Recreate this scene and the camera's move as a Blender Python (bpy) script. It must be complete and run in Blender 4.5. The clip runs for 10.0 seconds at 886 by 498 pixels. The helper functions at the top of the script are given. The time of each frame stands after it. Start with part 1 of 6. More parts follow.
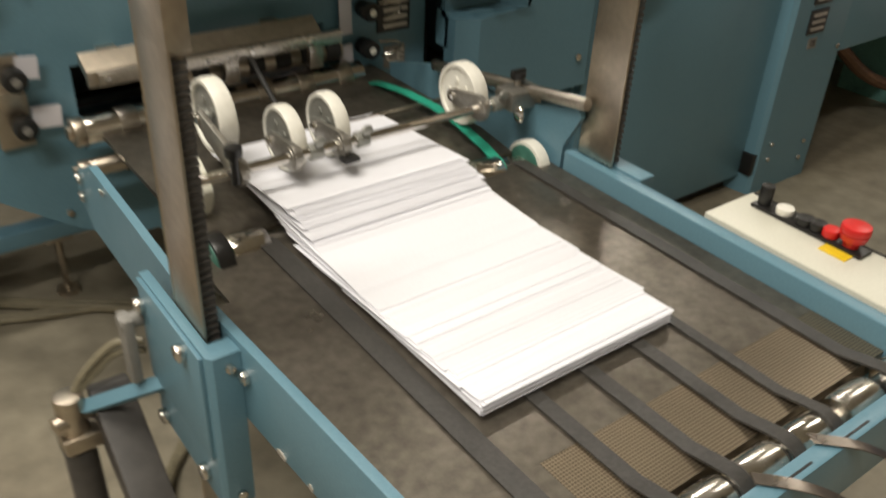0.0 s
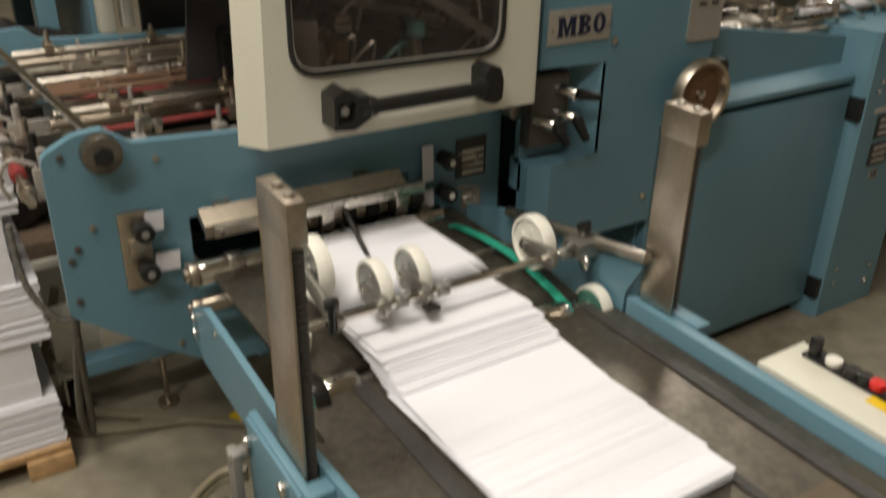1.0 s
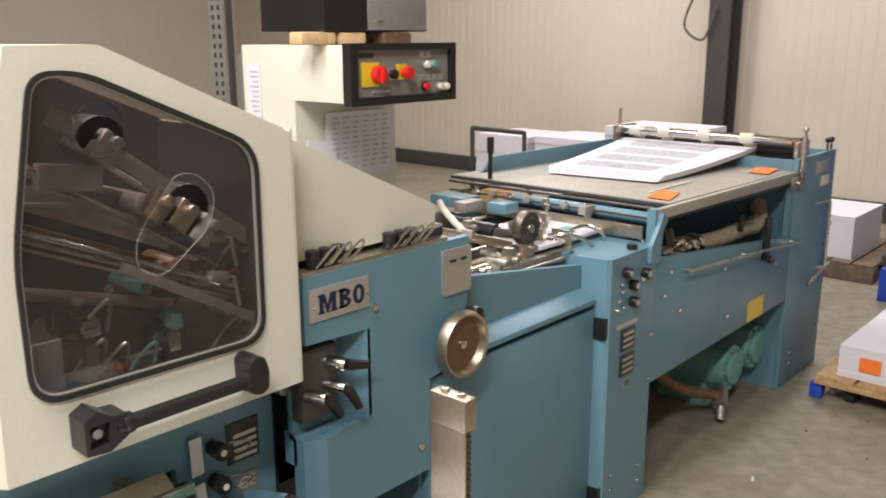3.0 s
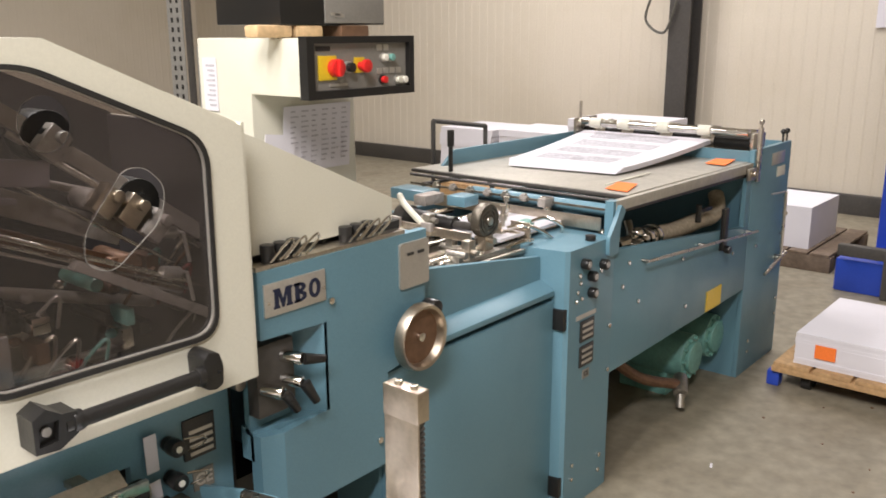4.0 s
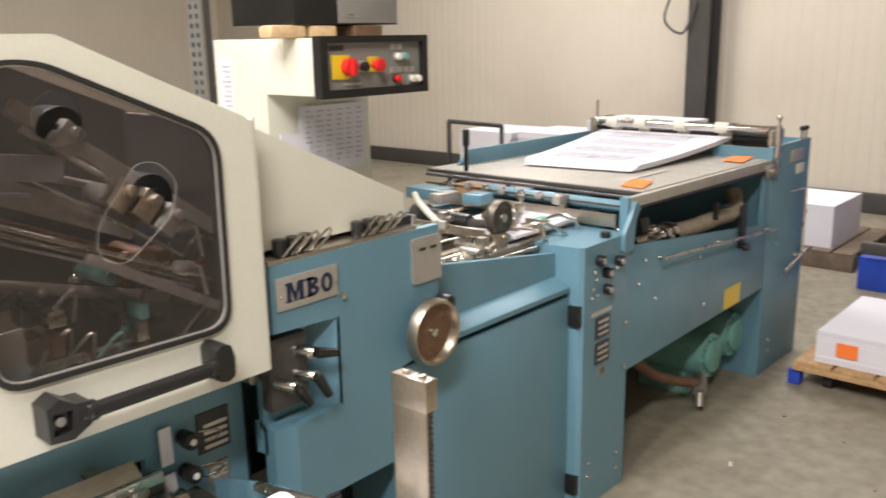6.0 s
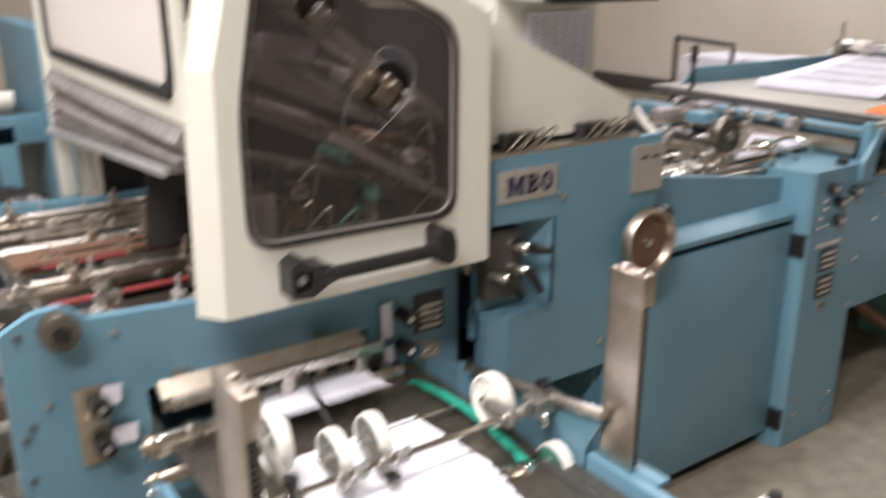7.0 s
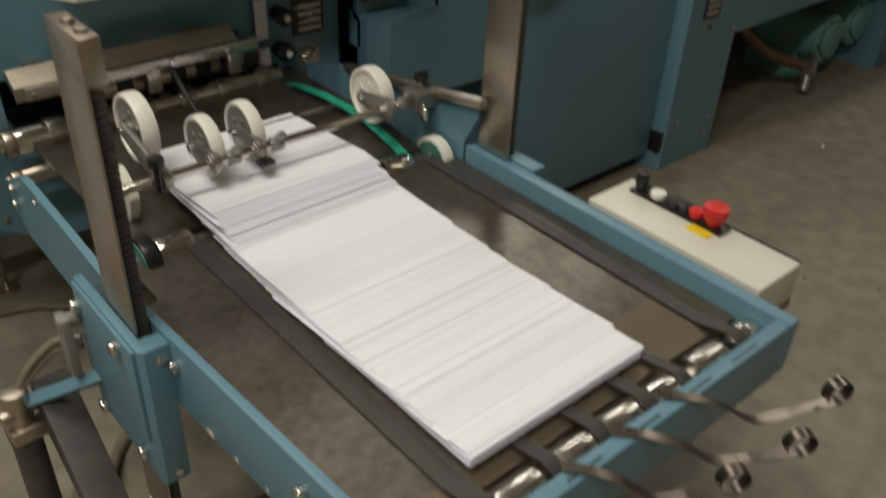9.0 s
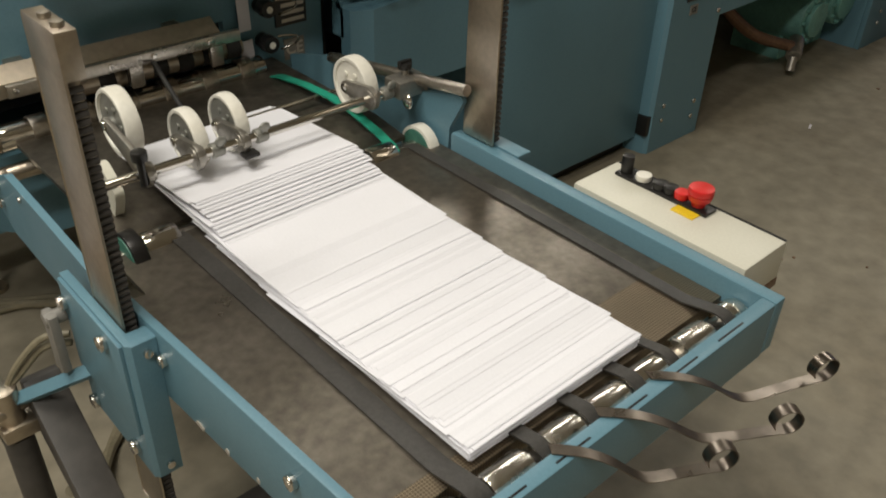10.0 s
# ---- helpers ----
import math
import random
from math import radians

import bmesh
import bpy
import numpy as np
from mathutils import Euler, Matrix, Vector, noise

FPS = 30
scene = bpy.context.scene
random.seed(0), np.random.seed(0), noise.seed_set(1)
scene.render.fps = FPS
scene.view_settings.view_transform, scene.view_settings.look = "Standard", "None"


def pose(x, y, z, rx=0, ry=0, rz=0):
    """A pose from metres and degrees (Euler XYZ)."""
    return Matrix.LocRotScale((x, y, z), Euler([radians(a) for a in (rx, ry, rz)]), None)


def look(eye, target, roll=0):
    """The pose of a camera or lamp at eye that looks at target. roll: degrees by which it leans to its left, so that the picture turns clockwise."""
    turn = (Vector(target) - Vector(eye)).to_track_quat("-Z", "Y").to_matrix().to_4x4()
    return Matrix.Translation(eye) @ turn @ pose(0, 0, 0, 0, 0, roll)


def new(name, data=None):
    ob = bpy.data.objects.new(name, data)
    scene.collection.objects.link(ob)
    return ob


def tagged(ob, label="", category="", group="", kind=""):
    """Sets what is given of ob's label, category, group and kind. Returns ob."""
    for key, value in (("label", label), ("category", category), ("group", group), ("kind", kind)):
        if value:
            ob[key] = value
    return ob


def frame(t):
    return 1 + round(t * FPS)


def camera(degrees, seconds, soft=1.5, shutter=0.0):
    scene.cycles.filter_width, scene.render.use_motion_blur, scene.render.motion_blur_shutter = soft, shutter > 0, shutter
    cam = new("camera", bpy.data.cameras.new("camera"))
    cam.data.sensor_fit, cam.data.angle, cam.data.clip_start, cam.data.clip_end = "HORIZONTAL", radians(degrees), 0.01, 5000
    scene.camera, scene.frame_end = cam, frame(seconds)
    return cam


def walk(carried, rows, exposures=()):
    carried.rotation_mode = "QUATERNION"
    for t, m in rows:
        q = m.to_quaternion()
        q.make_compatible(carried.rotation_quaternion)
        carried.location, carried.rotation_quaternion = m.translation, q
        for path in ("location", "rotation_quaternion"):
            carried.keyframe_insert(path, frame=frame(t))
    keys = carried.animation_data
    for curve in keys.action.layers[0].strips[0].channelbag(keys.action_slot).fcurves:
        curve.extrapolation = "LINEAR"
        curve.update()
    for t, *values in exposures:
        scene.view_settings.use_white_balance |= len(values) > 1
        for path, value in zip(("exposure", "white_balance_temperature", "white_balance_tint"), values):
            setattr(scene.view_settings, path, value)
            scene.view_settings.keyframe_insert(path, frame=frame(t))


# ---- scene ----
cam = camera(54.7, 10.0, soft=1.7, shutter=0.8)
PATH = [
    (0, (-0.035, -1.437, 1.229), (1.009, -0.110, 0.158), 3.0),
    (0.5, (-0.056, -1.514, 1.331), (0.902, -0.079, 0.319), 0.1),
    (1, (-0.090, -1.496, 1.374), (0.873, 0.012, 0.480), 1.0),
    (1.5, (-0.089, -1.478, 1.427), (0.962, 0.043, 0.666), -0.3),
    (2, (-0.066, -1.465, 1.465), (1.137, -0.017, 0.788), -0.3),
    (2.5, (-0.045, -1.450, 1.489), (1.318, -0.104, 0.914), 1.1),
    (3, (-0.034, -1.452, 1.532), (1.410, -0.153, 1.055), -0.2),
    (4.5, (-0.014, -1.486, 1.529), (1.492, -0.270, 1.025), -0.0),
    (5, (-0.010, -1.492, 1.526), (1.510, -0.297, 1.015), 0.0),
    (6.5, (-0.025, -1.504, 1.487), (1.302, -0.091, 0.995), -1.4),
    (7, (-0.075, -1.504, 1.454), (1.010, 0.052, 0.820), -0.1),
    (7.5, (-0.097, -1.499, 1.424), (0.876, 0.085, 0.688), 0.5),
    (8, (-0.103, -1.498, 1.423), (0.840, 0.105, 0.687), 0.3),
    (8.5, (-0.068, -1.509, 1.385), (1.053, -0.119, 0.485), 2.8),
    (9, (-0.052, -1.546, 1.322), (1.070, -0.322, 0.206), 3.0),
    (9.5, (-0.052, -1.560, 1.313), (1.066, -0.367, 0.160), 2.7),
    (10, (-0.047, -1.556, 1.319), (1.078, -0.352, 0.186), 1.9),
]
walk(cam, [(t, look(eye, target, roll)) for t, eye, target, roll in PATH],
     exposures=[(0, -1.24, 6700, 8), (0.5, -1.32, 6800, 9), (1, -1.36, 6700, 9), (1.5, -1.0, 6700, 10), (2, -0.46, 6400, 12), (2.5, -0.34, 6300, 13), (3, -0.28, 6250, 15), (4.5, -0.08, 6250, 14), (5, -0.06, 6250, 14), (6.5, -0.06, 6150, 13), (7, -0.34, 6000, 18), (7.5, -0.94, 6300, 17), (8, -1.24, 6400, 16), (8.5, -1.36, 6400, 14), (9, -1.86, 6550, 8), (9.5, -1.66, 6600, 7), (10, -1.54, 6600, 7)])

# ---- world and lights ----
world = bpy.data.worlds.new("world")
scene.world = world
world.use_nodes = True
world.node_tree.nodes["Background"].inputs[0].default_value = (1.0, 0.93, 0.82, 1)
world.node_tree.nodes["Background"].inputs[1].default_value = 0.12


def unseen_area_lamp(x, y, sx, sy, watts, z=4.6, colour=(1.0, 0.95, 0.89)):
    lamp = bpy.data.lights.new("tube_light", "AREA")
    lamp.shape, lamp.size, lamp.size_y, lamp.energy = "RECTANGLE", sx, sy, watts
    lamp.color = colour
    ob = new("tube_light", lamp)
    ob.matrix_world = pose(x, y, z)
    return ob


# lamps out of view, standing for the hall's overhead light
for lx, ly, watts in ((-2.2, -2.5, 345), (6.2, 0.2, 110), (0.6, 2.4, 150), (5.0, 3.2, 230), (-1.3, 0.0, 235)):
    unseen_area_lamp(lx, ly, 2.6, 0.35, watts)
# added helper lamp, hung low to brighten the paper on the conveyor
unseen_area_lamp(-0.25, -0.6, 1.6, 0.3, 76, 3.3, (1.0, 0.93, 0.82))


# ---- materials ----
def material(name, colour, rough=0.5, metal=0.0, grain=0.12, scale=40.0, stain=0.15, stain_scale=3.0, bump=0.1, spec=0.5, coat=0.0, tint=None):
    """Base colour varied by fine grain and by larger stains, with a fine bump."""
    m = bpy.data.materials.new(name)
    m.use_nodes = True
    nt = m.node_tree
    b = nt.nodes["Principled BSDF"]
    tc = nt.nodes.new("ShaderNodeTexCoord")
    fine = nt.nodes.new("ShaderNodeTexNoise")
    fine.inputs["Scale"].default_value, fine.inputs["Detail"].default_value = scale, 6
    big = nt.nodes.new("ShaderNodeTexNoise")
    big.inputs["Scale"].default_value, big.inputs["Detail"].default_value = stain_scale, 8
    big.inputs["Roughness"].default_value = 0.65
    nt.links.new(tc.outputs["Object"], fine.inputs["Vector"])
    nt.links.new(tc.outputs["Object"], big.inputs["Vector"])
    mix1 = nt.nodes.new("ShaderNodeMix")
    mix1.data_type = "RGBA"
    dark = tint or tuple(c * 0.45 for c in colour)
    mix1.inputs["A"].default_value = (*colour, 1)
    mix1.inputs["B"].default_value = (*dark, 1)
    r1 = nt.nodes.new("ShaderNodeMapRange")
    r1.inputs["From Min"].default_value, r1.inputs["From Max"].default_value = 0.48, 0.78
    r1.inputs["To Min"].default_value, r1.inputs["To Max"].default_value = 0.0, stain * 2
    nt.links.new(big.outputs["Fac"], r1.inputs["Value"])
    nt.links.new(r1.outputs["Result"], mix1.inputs["Factor"])
    mix2 = nt.nodes.new("ShaderNodeMix")
    mix2.data_type, mix2.blend_type = "RGBA", "MULTIPLY"
    mix2.inputs["Factor"].default_value = 1.0
    r2 = nt.nodes.new("ShaderNodeMapRange")
    r2.inputs["From Min"].default_value, r2.inputs["From Max"].default_value = 0.3, 0.7
    r2.inputs["To Min"].default_value, r2.inputs["To Max"].default_value = 1.0 - grain, 1.0 + grain
    nt.links.new(fine.outputs["Fac"], r2.inputs["Value"])
    nt.links.new(mix1.outputs["Result"], mix2.inputs["A"])
    nt.links.new(r2.outputs["Result"], mix2.inputs["B"])
    nt.links.new(mix2.outputs["Result"], b.inputs["Base Color"])
    r3 = nt.nodes.new("ShaderNodeMapRange")
    r3.inputs["From Min"].default_value, r3.inputs["From Max"].default_value = 0.3, 0.75
    r3.inputs["To Min"].default_value, r3.inputs["To Max"].default_value = max(0.03, rough - 0.1), min(1.0, rough + 0.12)
    nt.links.new(big.outputs["Fac"], r3.inputs["Value"])
    nt.links.new(r3.outputs["Result"], b.inputs["Roughness"])
    b.inputs["Metallic"].default_value = metal
    b.inputs["Specular IOR Level"].default_value = spec
    b.inputs["Coat Weight"].default_value = coat
    if bump:
        bp = nt.nodes.new("ShaderNodeBump")
        bp.inputs["Strength"].default_value, bp.inputs["Distance"].default_value = bump, 0.002
        nt.links.new(fine.outputs["Fac"], bp.inputs["Height"])
        nt.links.new(bp.outputs["Normal"], b.inputs["Normal"])
    return m


BLUE = material("blue_paint", (0.122, 0.243, 0.308), 0.38, grain=0.05, scale=260, stain=0.22, stain_scale=2.2, bump=0.12, tint=(0.08, 0.172, 0.225))
CREAM = material("cream_paint", (0.64, 0.625, 0.53), 0.42, grain=0.03, scale=220, stain=0.1, stain_scale=2.5, bump=0.08, tint=(0.52, 0.49, 0.37))
STEEL = material("brushed_steel", (0.56, 0.52, 0.46), 0.3, 1.0, grain=0.12, scale=120, stain=0.25, stain_scale=6, tint=(0.33, 0.28, 0.22))
CHROME = material("chrome", (0.72, 0.69, 0.64), 0.13, 1.0, grain=0.05, scale=60, stain=0.2, stain_scale=9, bump=0.02)
GUARD = material("sheet_steel", (0.5, 0.44, 0.36), 0.36, 1.0, grain=0.08, scale=90, stain=0.35, stain_scale=5, tint=(0.28, 0.22, 0.16))
ALU = material("cast_aluminium", (0.4, 0.38, 0.34), 0.4, 0.9, grain=0.12, scale=90, stain=0.3, stain_scale=8)
OILY = material("worn_bed_steel", (0.185, 0.165, 0.135), 0.36, 0.8, grain=0.2, scale=70, stain=0.45, stain_scale=7, tint=(0.07, 0.06, 0.045), bump=0.2)
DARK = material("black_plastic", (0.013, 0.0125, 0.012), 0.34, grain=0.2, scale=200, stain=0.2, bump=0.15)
RUBBER = material("black_rubber", (0.016, 0.015, 0.014), 0.65, grain=0.25, scale=160, stain=0.3, bump=0.25)
BELT = material("grey_belt", (0.045, 0.042, 0.038), 0.5, grain=0.2, scale=180, stain=0.3, stain_scale=12, bump=0.2)
GREEN = material("green_belt", (0.02, 0.3, 0.2), 0.5, grain=0.15, scale=120, stain=0.2, bump=0.1)
TEAL = material("teal_enamel", (0.16, 0.36, 0.32), 0.4, grain=0.1, scale=80, stain=0.35, stain_scale=9)
WHITE = material("white_nylon", (0.78, 0.76, 0.68), 0.45, grain=0.05, scale=90, stain=0.2, stain_scale=15, tint=(0.55, 0.5, 0.38))
def sheet_paper():
    """White paper whose shade varies a little from sheet to sheet."""
    m = material("stream_paper", (0.835, 0.835, 0.88), 0.75, grain=0.02, scale=300, stain=0.03, stain_scale=6, bump=0.03, spec=0.2)
    nt = m.node_tree
    b = nt.nodes["Principled BSDF"]
    oi = nt.nodes.new("ShaderNodeObjectInfo")
    mr = nt.nodes.new("ShaderNodeMapRange")
    mr.inputs["To Min"].default_value, mr.inputs["To Max"].default_value = 0.91, 1.0
    mul = nt.nodes.new("ShaderNodeMix")
    mul.data_type, mul.blend_type = "RGBA", "MULTIPLY"
    mul.inputs["Factor"].default_value = 1.0
    old = b.inputs["Base Color"].links[0].from_socket
    nt.links.new(oi.outputs["Random"], mr.inputs["Value"])
    nt.links.new(old, mul.inputs["A"])
    nt.links.new(mr.outputs["Result"], mul.inputs["B"])
    nt.links.new(mul.outputs["Result"], b.inputs["Base Color"])
    return m


SHEETPAPER = sheet_paper()
PAPER = material("white_paper", (0.68, 0.665, 0.71), 0.75, grain=0.02, scale=300, stain=0.04, stain_scale=6, bump=0.03, spec=0.2)
RED = material("red_plastic", (0.62, 0.02, 0.018), 0.32, grain=0.06, scale=80, stain=0.1)
YELLOW = material("yellow_plastic", (0.75, 0.52, 0.02), 0.4, grain=0.06, scale=80, stain=0.12)
ORANGE = material("orange_paper", (0.9, 0.2, 0.03), 0.7, grain=0.05, scale=120, stain=0.06)
NAVY = material("navy_print", (0.008, 0.013, 0.04), 0.45, grain=0.1, scale=120, stain=0.1)
SILVER = material("silver_plate", (0.55, 0.53, 0.49), 0.38, 0.7, grain=0.06, scale=200, stain=0.15, stain_scale=14)
LABEL = material("black_label", (0.03, 0.03, 0.03), 0.4, grain=0.1, scale=150, stain=0.1)
GREYF = material("grey_front_plate", (0.23, 0.22, 0.2), 0.45, grain=0.06, scale=150, stain=0.12)
CONCRETE = material("concrete_floor", (0.25, 0.223, 0.166), 0.5, grain=0.2, scale=15, stain=0.5, stain_scale=1.6, bump=0.25, tint=(0.18, 0.152, 0.105))
WALLM = material("wall_cladding", (0.64, 0.58, 0.48), 0.55, grain=0.03, scale=60, stain=0.18, stain_scale=0.8, bump=0.05, tint=(0.5, 0.43, 0.31))
CEILM = material("ceiling_sheet", (0.6, 0.57, 0.5), 0.7, grain=0.04, scale=20, stain=0.15)
COLUMN = material("dark_steel_column", (0.06, 0.055, 0.05), 0.5, grain=0.15, scale=50, stain=0.3)
WOOD = material("pallet_wood", (0.46, 0.29, 0.14), 0.65, grain=0.2, scale=45, stain=0.4, stain_scale=5, tint=(0.26, 0.15, 0.07), bump=0.3)
PALEWOOD = material("pale_wood_block", (0.6, 0.42, 0.23), 0.6, grain=0.15, scale=50, stain=0.25, stain_scale=8)
CABLE = material("cable_sheath", (0.09, 0.085, 0.07), 0.55, grain=0.15, scale=90, stain=0.3)
OLIVE = material("olive_cable_sheath", (0.2, 0.175, 0.115), 0.5, grain=0.12, scale=90, stain=0.3)
ROYAL = material("royal_blue_paint", (0.02, 0.06, 0.42), 0.35, grain=0.05, scale=120, stain=0.2)
BOARD = material("feed_table_board", (0.44, 0.42, 0.37), 0.4, 0.35, grain=0.08, scale=60, stain=0.25, stain_scale=4)
ROLLER = material("polished_roller_steel", (0.78, 0.75, 0.68), 0.24, 1.0, grain=0.06, scale=70, stain=0.25, stain_scale=30, bump=0.04)
GALV = material("galvanised_post", (0.5, 0.5, 0.48), 0.45, 0.6, grain=0.12, scale=60, stain=0.2)
HOSE = material("fabric_hose", (0.42, 0.36, 0.27), 0.7, grain=0.2, scale=70, stain=0.3, bump=0.4)
CAST = material("grey_castings", (0.36, 0.33, 0.3), 0.42, 0.25, grain=0.15, scale=60, stain=0.35, stain_scale=9)
DISC = material("grey_disc", (0.3, 0.3, 0.27), 0.4, 0.5, grain=0.08, scale=70, stain=0.3, stain_scale=20)
RUST = material("brown_wheel_face", (0.2, 0.115, 0.07), 0.45, 0.5, grain=0.15, scale=60, stain=0.3)


def glass(name, veil, tint):
    m = bpy.data.materials.new(name)
    m.use_nodes = True
    nt = m.node_tree
    out = nt.nodes["Material Output"]
    nt.nodes.remove(nt.nodes["Principled BSDF"])
    tr = nt.nodes.new("ShaderNodeBsdfTransparent")
    tr.inputs[0].default_value = (*tint, 1)
    gl = nt.nodes.new("ShaderNodeBsdfGlossy")
    gl.inputs["Roughness"].default_value = 0.05
    gl.inputs["Color"].default_value = (0.9, 0.9, 0.9, 1)
    fr = nt.nodes.new("ShaderNodeFresnel")
    fr.inputs["IOR"].default_value = 1.45
    mx = nt.nodes.new("ShaderNodeMixShader")
    nt.links.new(fr.outputs[0], mx.inputs[0])
    nt.links.new(tr.outputs[0], mx.inputs[1])
    nt.links.new(gl.outputs[0], mx.inputs[2])
    # diffuse share paints in the pale veil of reflections on the pane
    df = nt.nodes.new("ShaderNodeBsdfDiffuse")
    df.inputs[0].default_value = (0.7, 0.66, 0.6, 1)
    mx2 = nt.nodes.new("ShaderNodeMixShader")
    mx2.inputs[0].default_value = veil
    nt.links.new(mx.outputs[0], mx2.inputs[1])
    nt.links.new(df.outputs[0], mx2.inputs[2])
    nt.links.new(mx2.outputs[0], out.inputs["Surface"])
    return m


PANE = glass("smoked_acrylic", 0.012, (0.68, 0.645, 0.64))
# strong veil: the bright wall's light in this pane is mixed into its colour
CLEAR = glass("clear_acrylic", 0.55, (0.85, 0.84, 0.8))


def perforated():
    """Steel sheet with rows of small dark holes."""
    m = bpy.data.materials.new("perforated_steel")
    m.use_nodes = True
    nt = m.node_tree
    b = nt.nodes["Principled BSDF"]
    tc = nt.nodes.new("ShaderNodeTexCoord")
    vo = nt.nodes.new("ShaderNodeTexVoronoi")
    vo.inputs["Scale"].default_value, vo.inputs["Randomness"].default_value = 250, 0.0
    nz = nt.nodes.new("ShaderNodeTexNoise")
    nz.inputs["Scale"].default_value, nz.inputs["Detail"].default_value = 7, 6
    mr = nt.nodes.new("ShaderNodeMapRange")
    mr.inputs["From Min"].default_value, mr.inputs["From Max"].default_value = 0.3, 0.45
    mr.inputs["To Min"].default_value, mr.inputs["To Max"].default_value = 0.5, 1.0
    col = nt.nodes.new("ShaderNodeMix")
    col.data_type = "RGBA"
    # uneven golden tones paint the lamp's reflection into the steel colour
    col.inputs["A"].default_value, col.inputs["B"].default_value = (0.4, 0.32, 0.22, 1), (0.2, 0.165, 0.12, 1)
    mul = nt.nodes.new("ShaderNodeMix")
    mul.data_type, mul.blend_type = "RGBA", "MULTIPLY"
    mul.inputs["Factor"].default_value = 1
    nt.links.new(tc.outputs["Object"], vo.inputs["Vector"])
    nt.links.new(tc.outputs["Object"], nz.inputs["Vector"])
    nt.links.new(nz.outputs["Fac"], col.inputs["Factor"])
    nt.links.new(vo.outputs["Distance"], mr.inputs["Value"])
    nt.links.new(col.outputs["Result"], mul.inputs["A"])
    nt.links.new(mr.outputs["Result"], mul.inputs["B"])
    nt.links.new(mul.outputs["Result"], b.inputs["Base Color"])
    b.inputs["Metallic"].default_value, b.inputs["Roughness"].default_value = 0.9, 0.36
    return m


PERF = perforated()


# ---- building helpers ----
def box(bm, x0, x1, y0, y1, z0, z1, bev=0.0, turn=None):
    made = bmesh.ops.create_cube(bm, size=1)["verts"]
    bmesh.ops.scale(bm, vec=(x1 - x0, y1 - y0, z1 - z0), verts=made)
    if bev:
        edges = list({e for v in made for e in v.link_edges})
        res = bmesh.ops.bevel(bm, geom=edges, offset=bev, segments=2, profile=0.6, affect="EDGES")
        made = list({v for f in res["faces"] for v in f.verts} | {v for v in made if v.is_valid})
    if turn is not None:
        bmesh.ops.transform(bm, matrix=turn, verts=made)
    bmesh.ops.translate(bm, vec=((x0 + x1) / 2, (y0 + y1) / 2, (z0 + z1) / 2), verts=made)
    return bm


def cyl(bm, a, b, r, seg=24, r2=None, bev=0.0):
    a, b = Vector(a), Vector(b)
    made = bmesh.ops.create_cone(bm, cap_ends=True, segments=seg, radius1=r, radius2=r if r2 is None else r2, depth=(b - a).length)["verts"]
    if bev:
        edges = [e for e in {e for v in made for e in v.link_edges} if len({round(v.co.z, 5) for v in e.verts}) == 1]
        res = bmesh.ops.bevel(bm, geom=edges, offset=bev, segments=2, profile=0.6, affect="EDGES")
        made = list({v for f in res["faces"] for v in f.verts} | {v for v in made if v.is_valid})
    m = Matrix.Translation((a + b) / 2) @ (b - a).to_track_quat("Z", "Y").to_matrix().to_4x4()
    bmesh.ops.transform(bm, matrix=m, verts=made)
    return bm


def ball(bm, c, r, sx=1, sy=1, sz=1):
    made = bmesh.ops.create_uvsphere(bm, u_segments=16, v_segments=10, radius=r)["verts"]
    bmesh.ops.transform(bm, matrix=Matrix.Translation(c) @ Matrix.Diagonal((sx, sy, sz, 1)), verts=made)
    return bm


AX = {"x": lambda a, u, v: (a, u, v), "y": lambda a, u, v: (u, a, v), "z": lambda a, u, v: (u, v, a)}


def prism(bm, pts, axis, a0, a1, bev=0.0):
    """A polygon, given in the two other axes, pulled from a0 to a1 along an axis."""
    lo = [bm.verts.new(AX[axis](a0, *q)) for q in pts]
    hi = [bm.verts.new(AX[axis](a1, *q)) for q in pts]
    n = len(pts)
    faces = [bm.faces.new(lo), bm.faces.new(hi[::-1])]
    faces += [bm.faces.new((lo[i], hi[i], hi[(i + 1) % n], lo[(i + 1) % n])) for i in range(n)]
    bmesh.ops.recalc_face_normals(bm, faces=faces)
    if bev:
        edges = list({e for f in faces for e in f.edges})
        bmesh.ops.bevel(bm, geom=edges, offset=bev, segments=2, profile=0.6, affect="EDGES")
    return bm


def rounded(pts, r, k=6):
    """A polygon with its corners rounded."""
    out = []
    n = len(pts)
    for i in range(n):
        p, a, b = Vector(pts[i]), Vector(pts[i - 1]), Vector(pts[(i + 1) % n])
        rr = min(r, (a - p).length * 0.45, (b - p).length * 0.45)
        s, e = p + (a - p).normalized() * rr, p + (b - p).normalized() * rr
        for j in range(k + 1):
            t = j / k
            q = s * (1 - t) ** 2 + p * 2 * t * (1 - t) + e * t * t
            out.append((q.x, q.y))
    return out


def cast_out(pts, c, ang):
    """Where the ray from c at an angle leaves a polygon."""
    d = Vector((math.cos(ang), math.sin(ang)))
    best = None
    for i in range(len(pts)):
        p, q = Vector(pts[i]) - Vector(c), Vector(pts[(i + 1) % len(pts)]) - Vector(c)
        e = q - p
        den = d.x * e.y - d.y * e.x
        if abs(den) < 1e-12:
            continue
        t = (p.x * e.y - p.y * e.x) / den
        s = (p.x * d.y - p.y * d.x) / den
        if t > 0 and -1e-9 <= s <= 1 + 1e-9 and (best is None or t < best):
            best = t
    return (c[0] + d.x * best, c[1] + d.y * best)


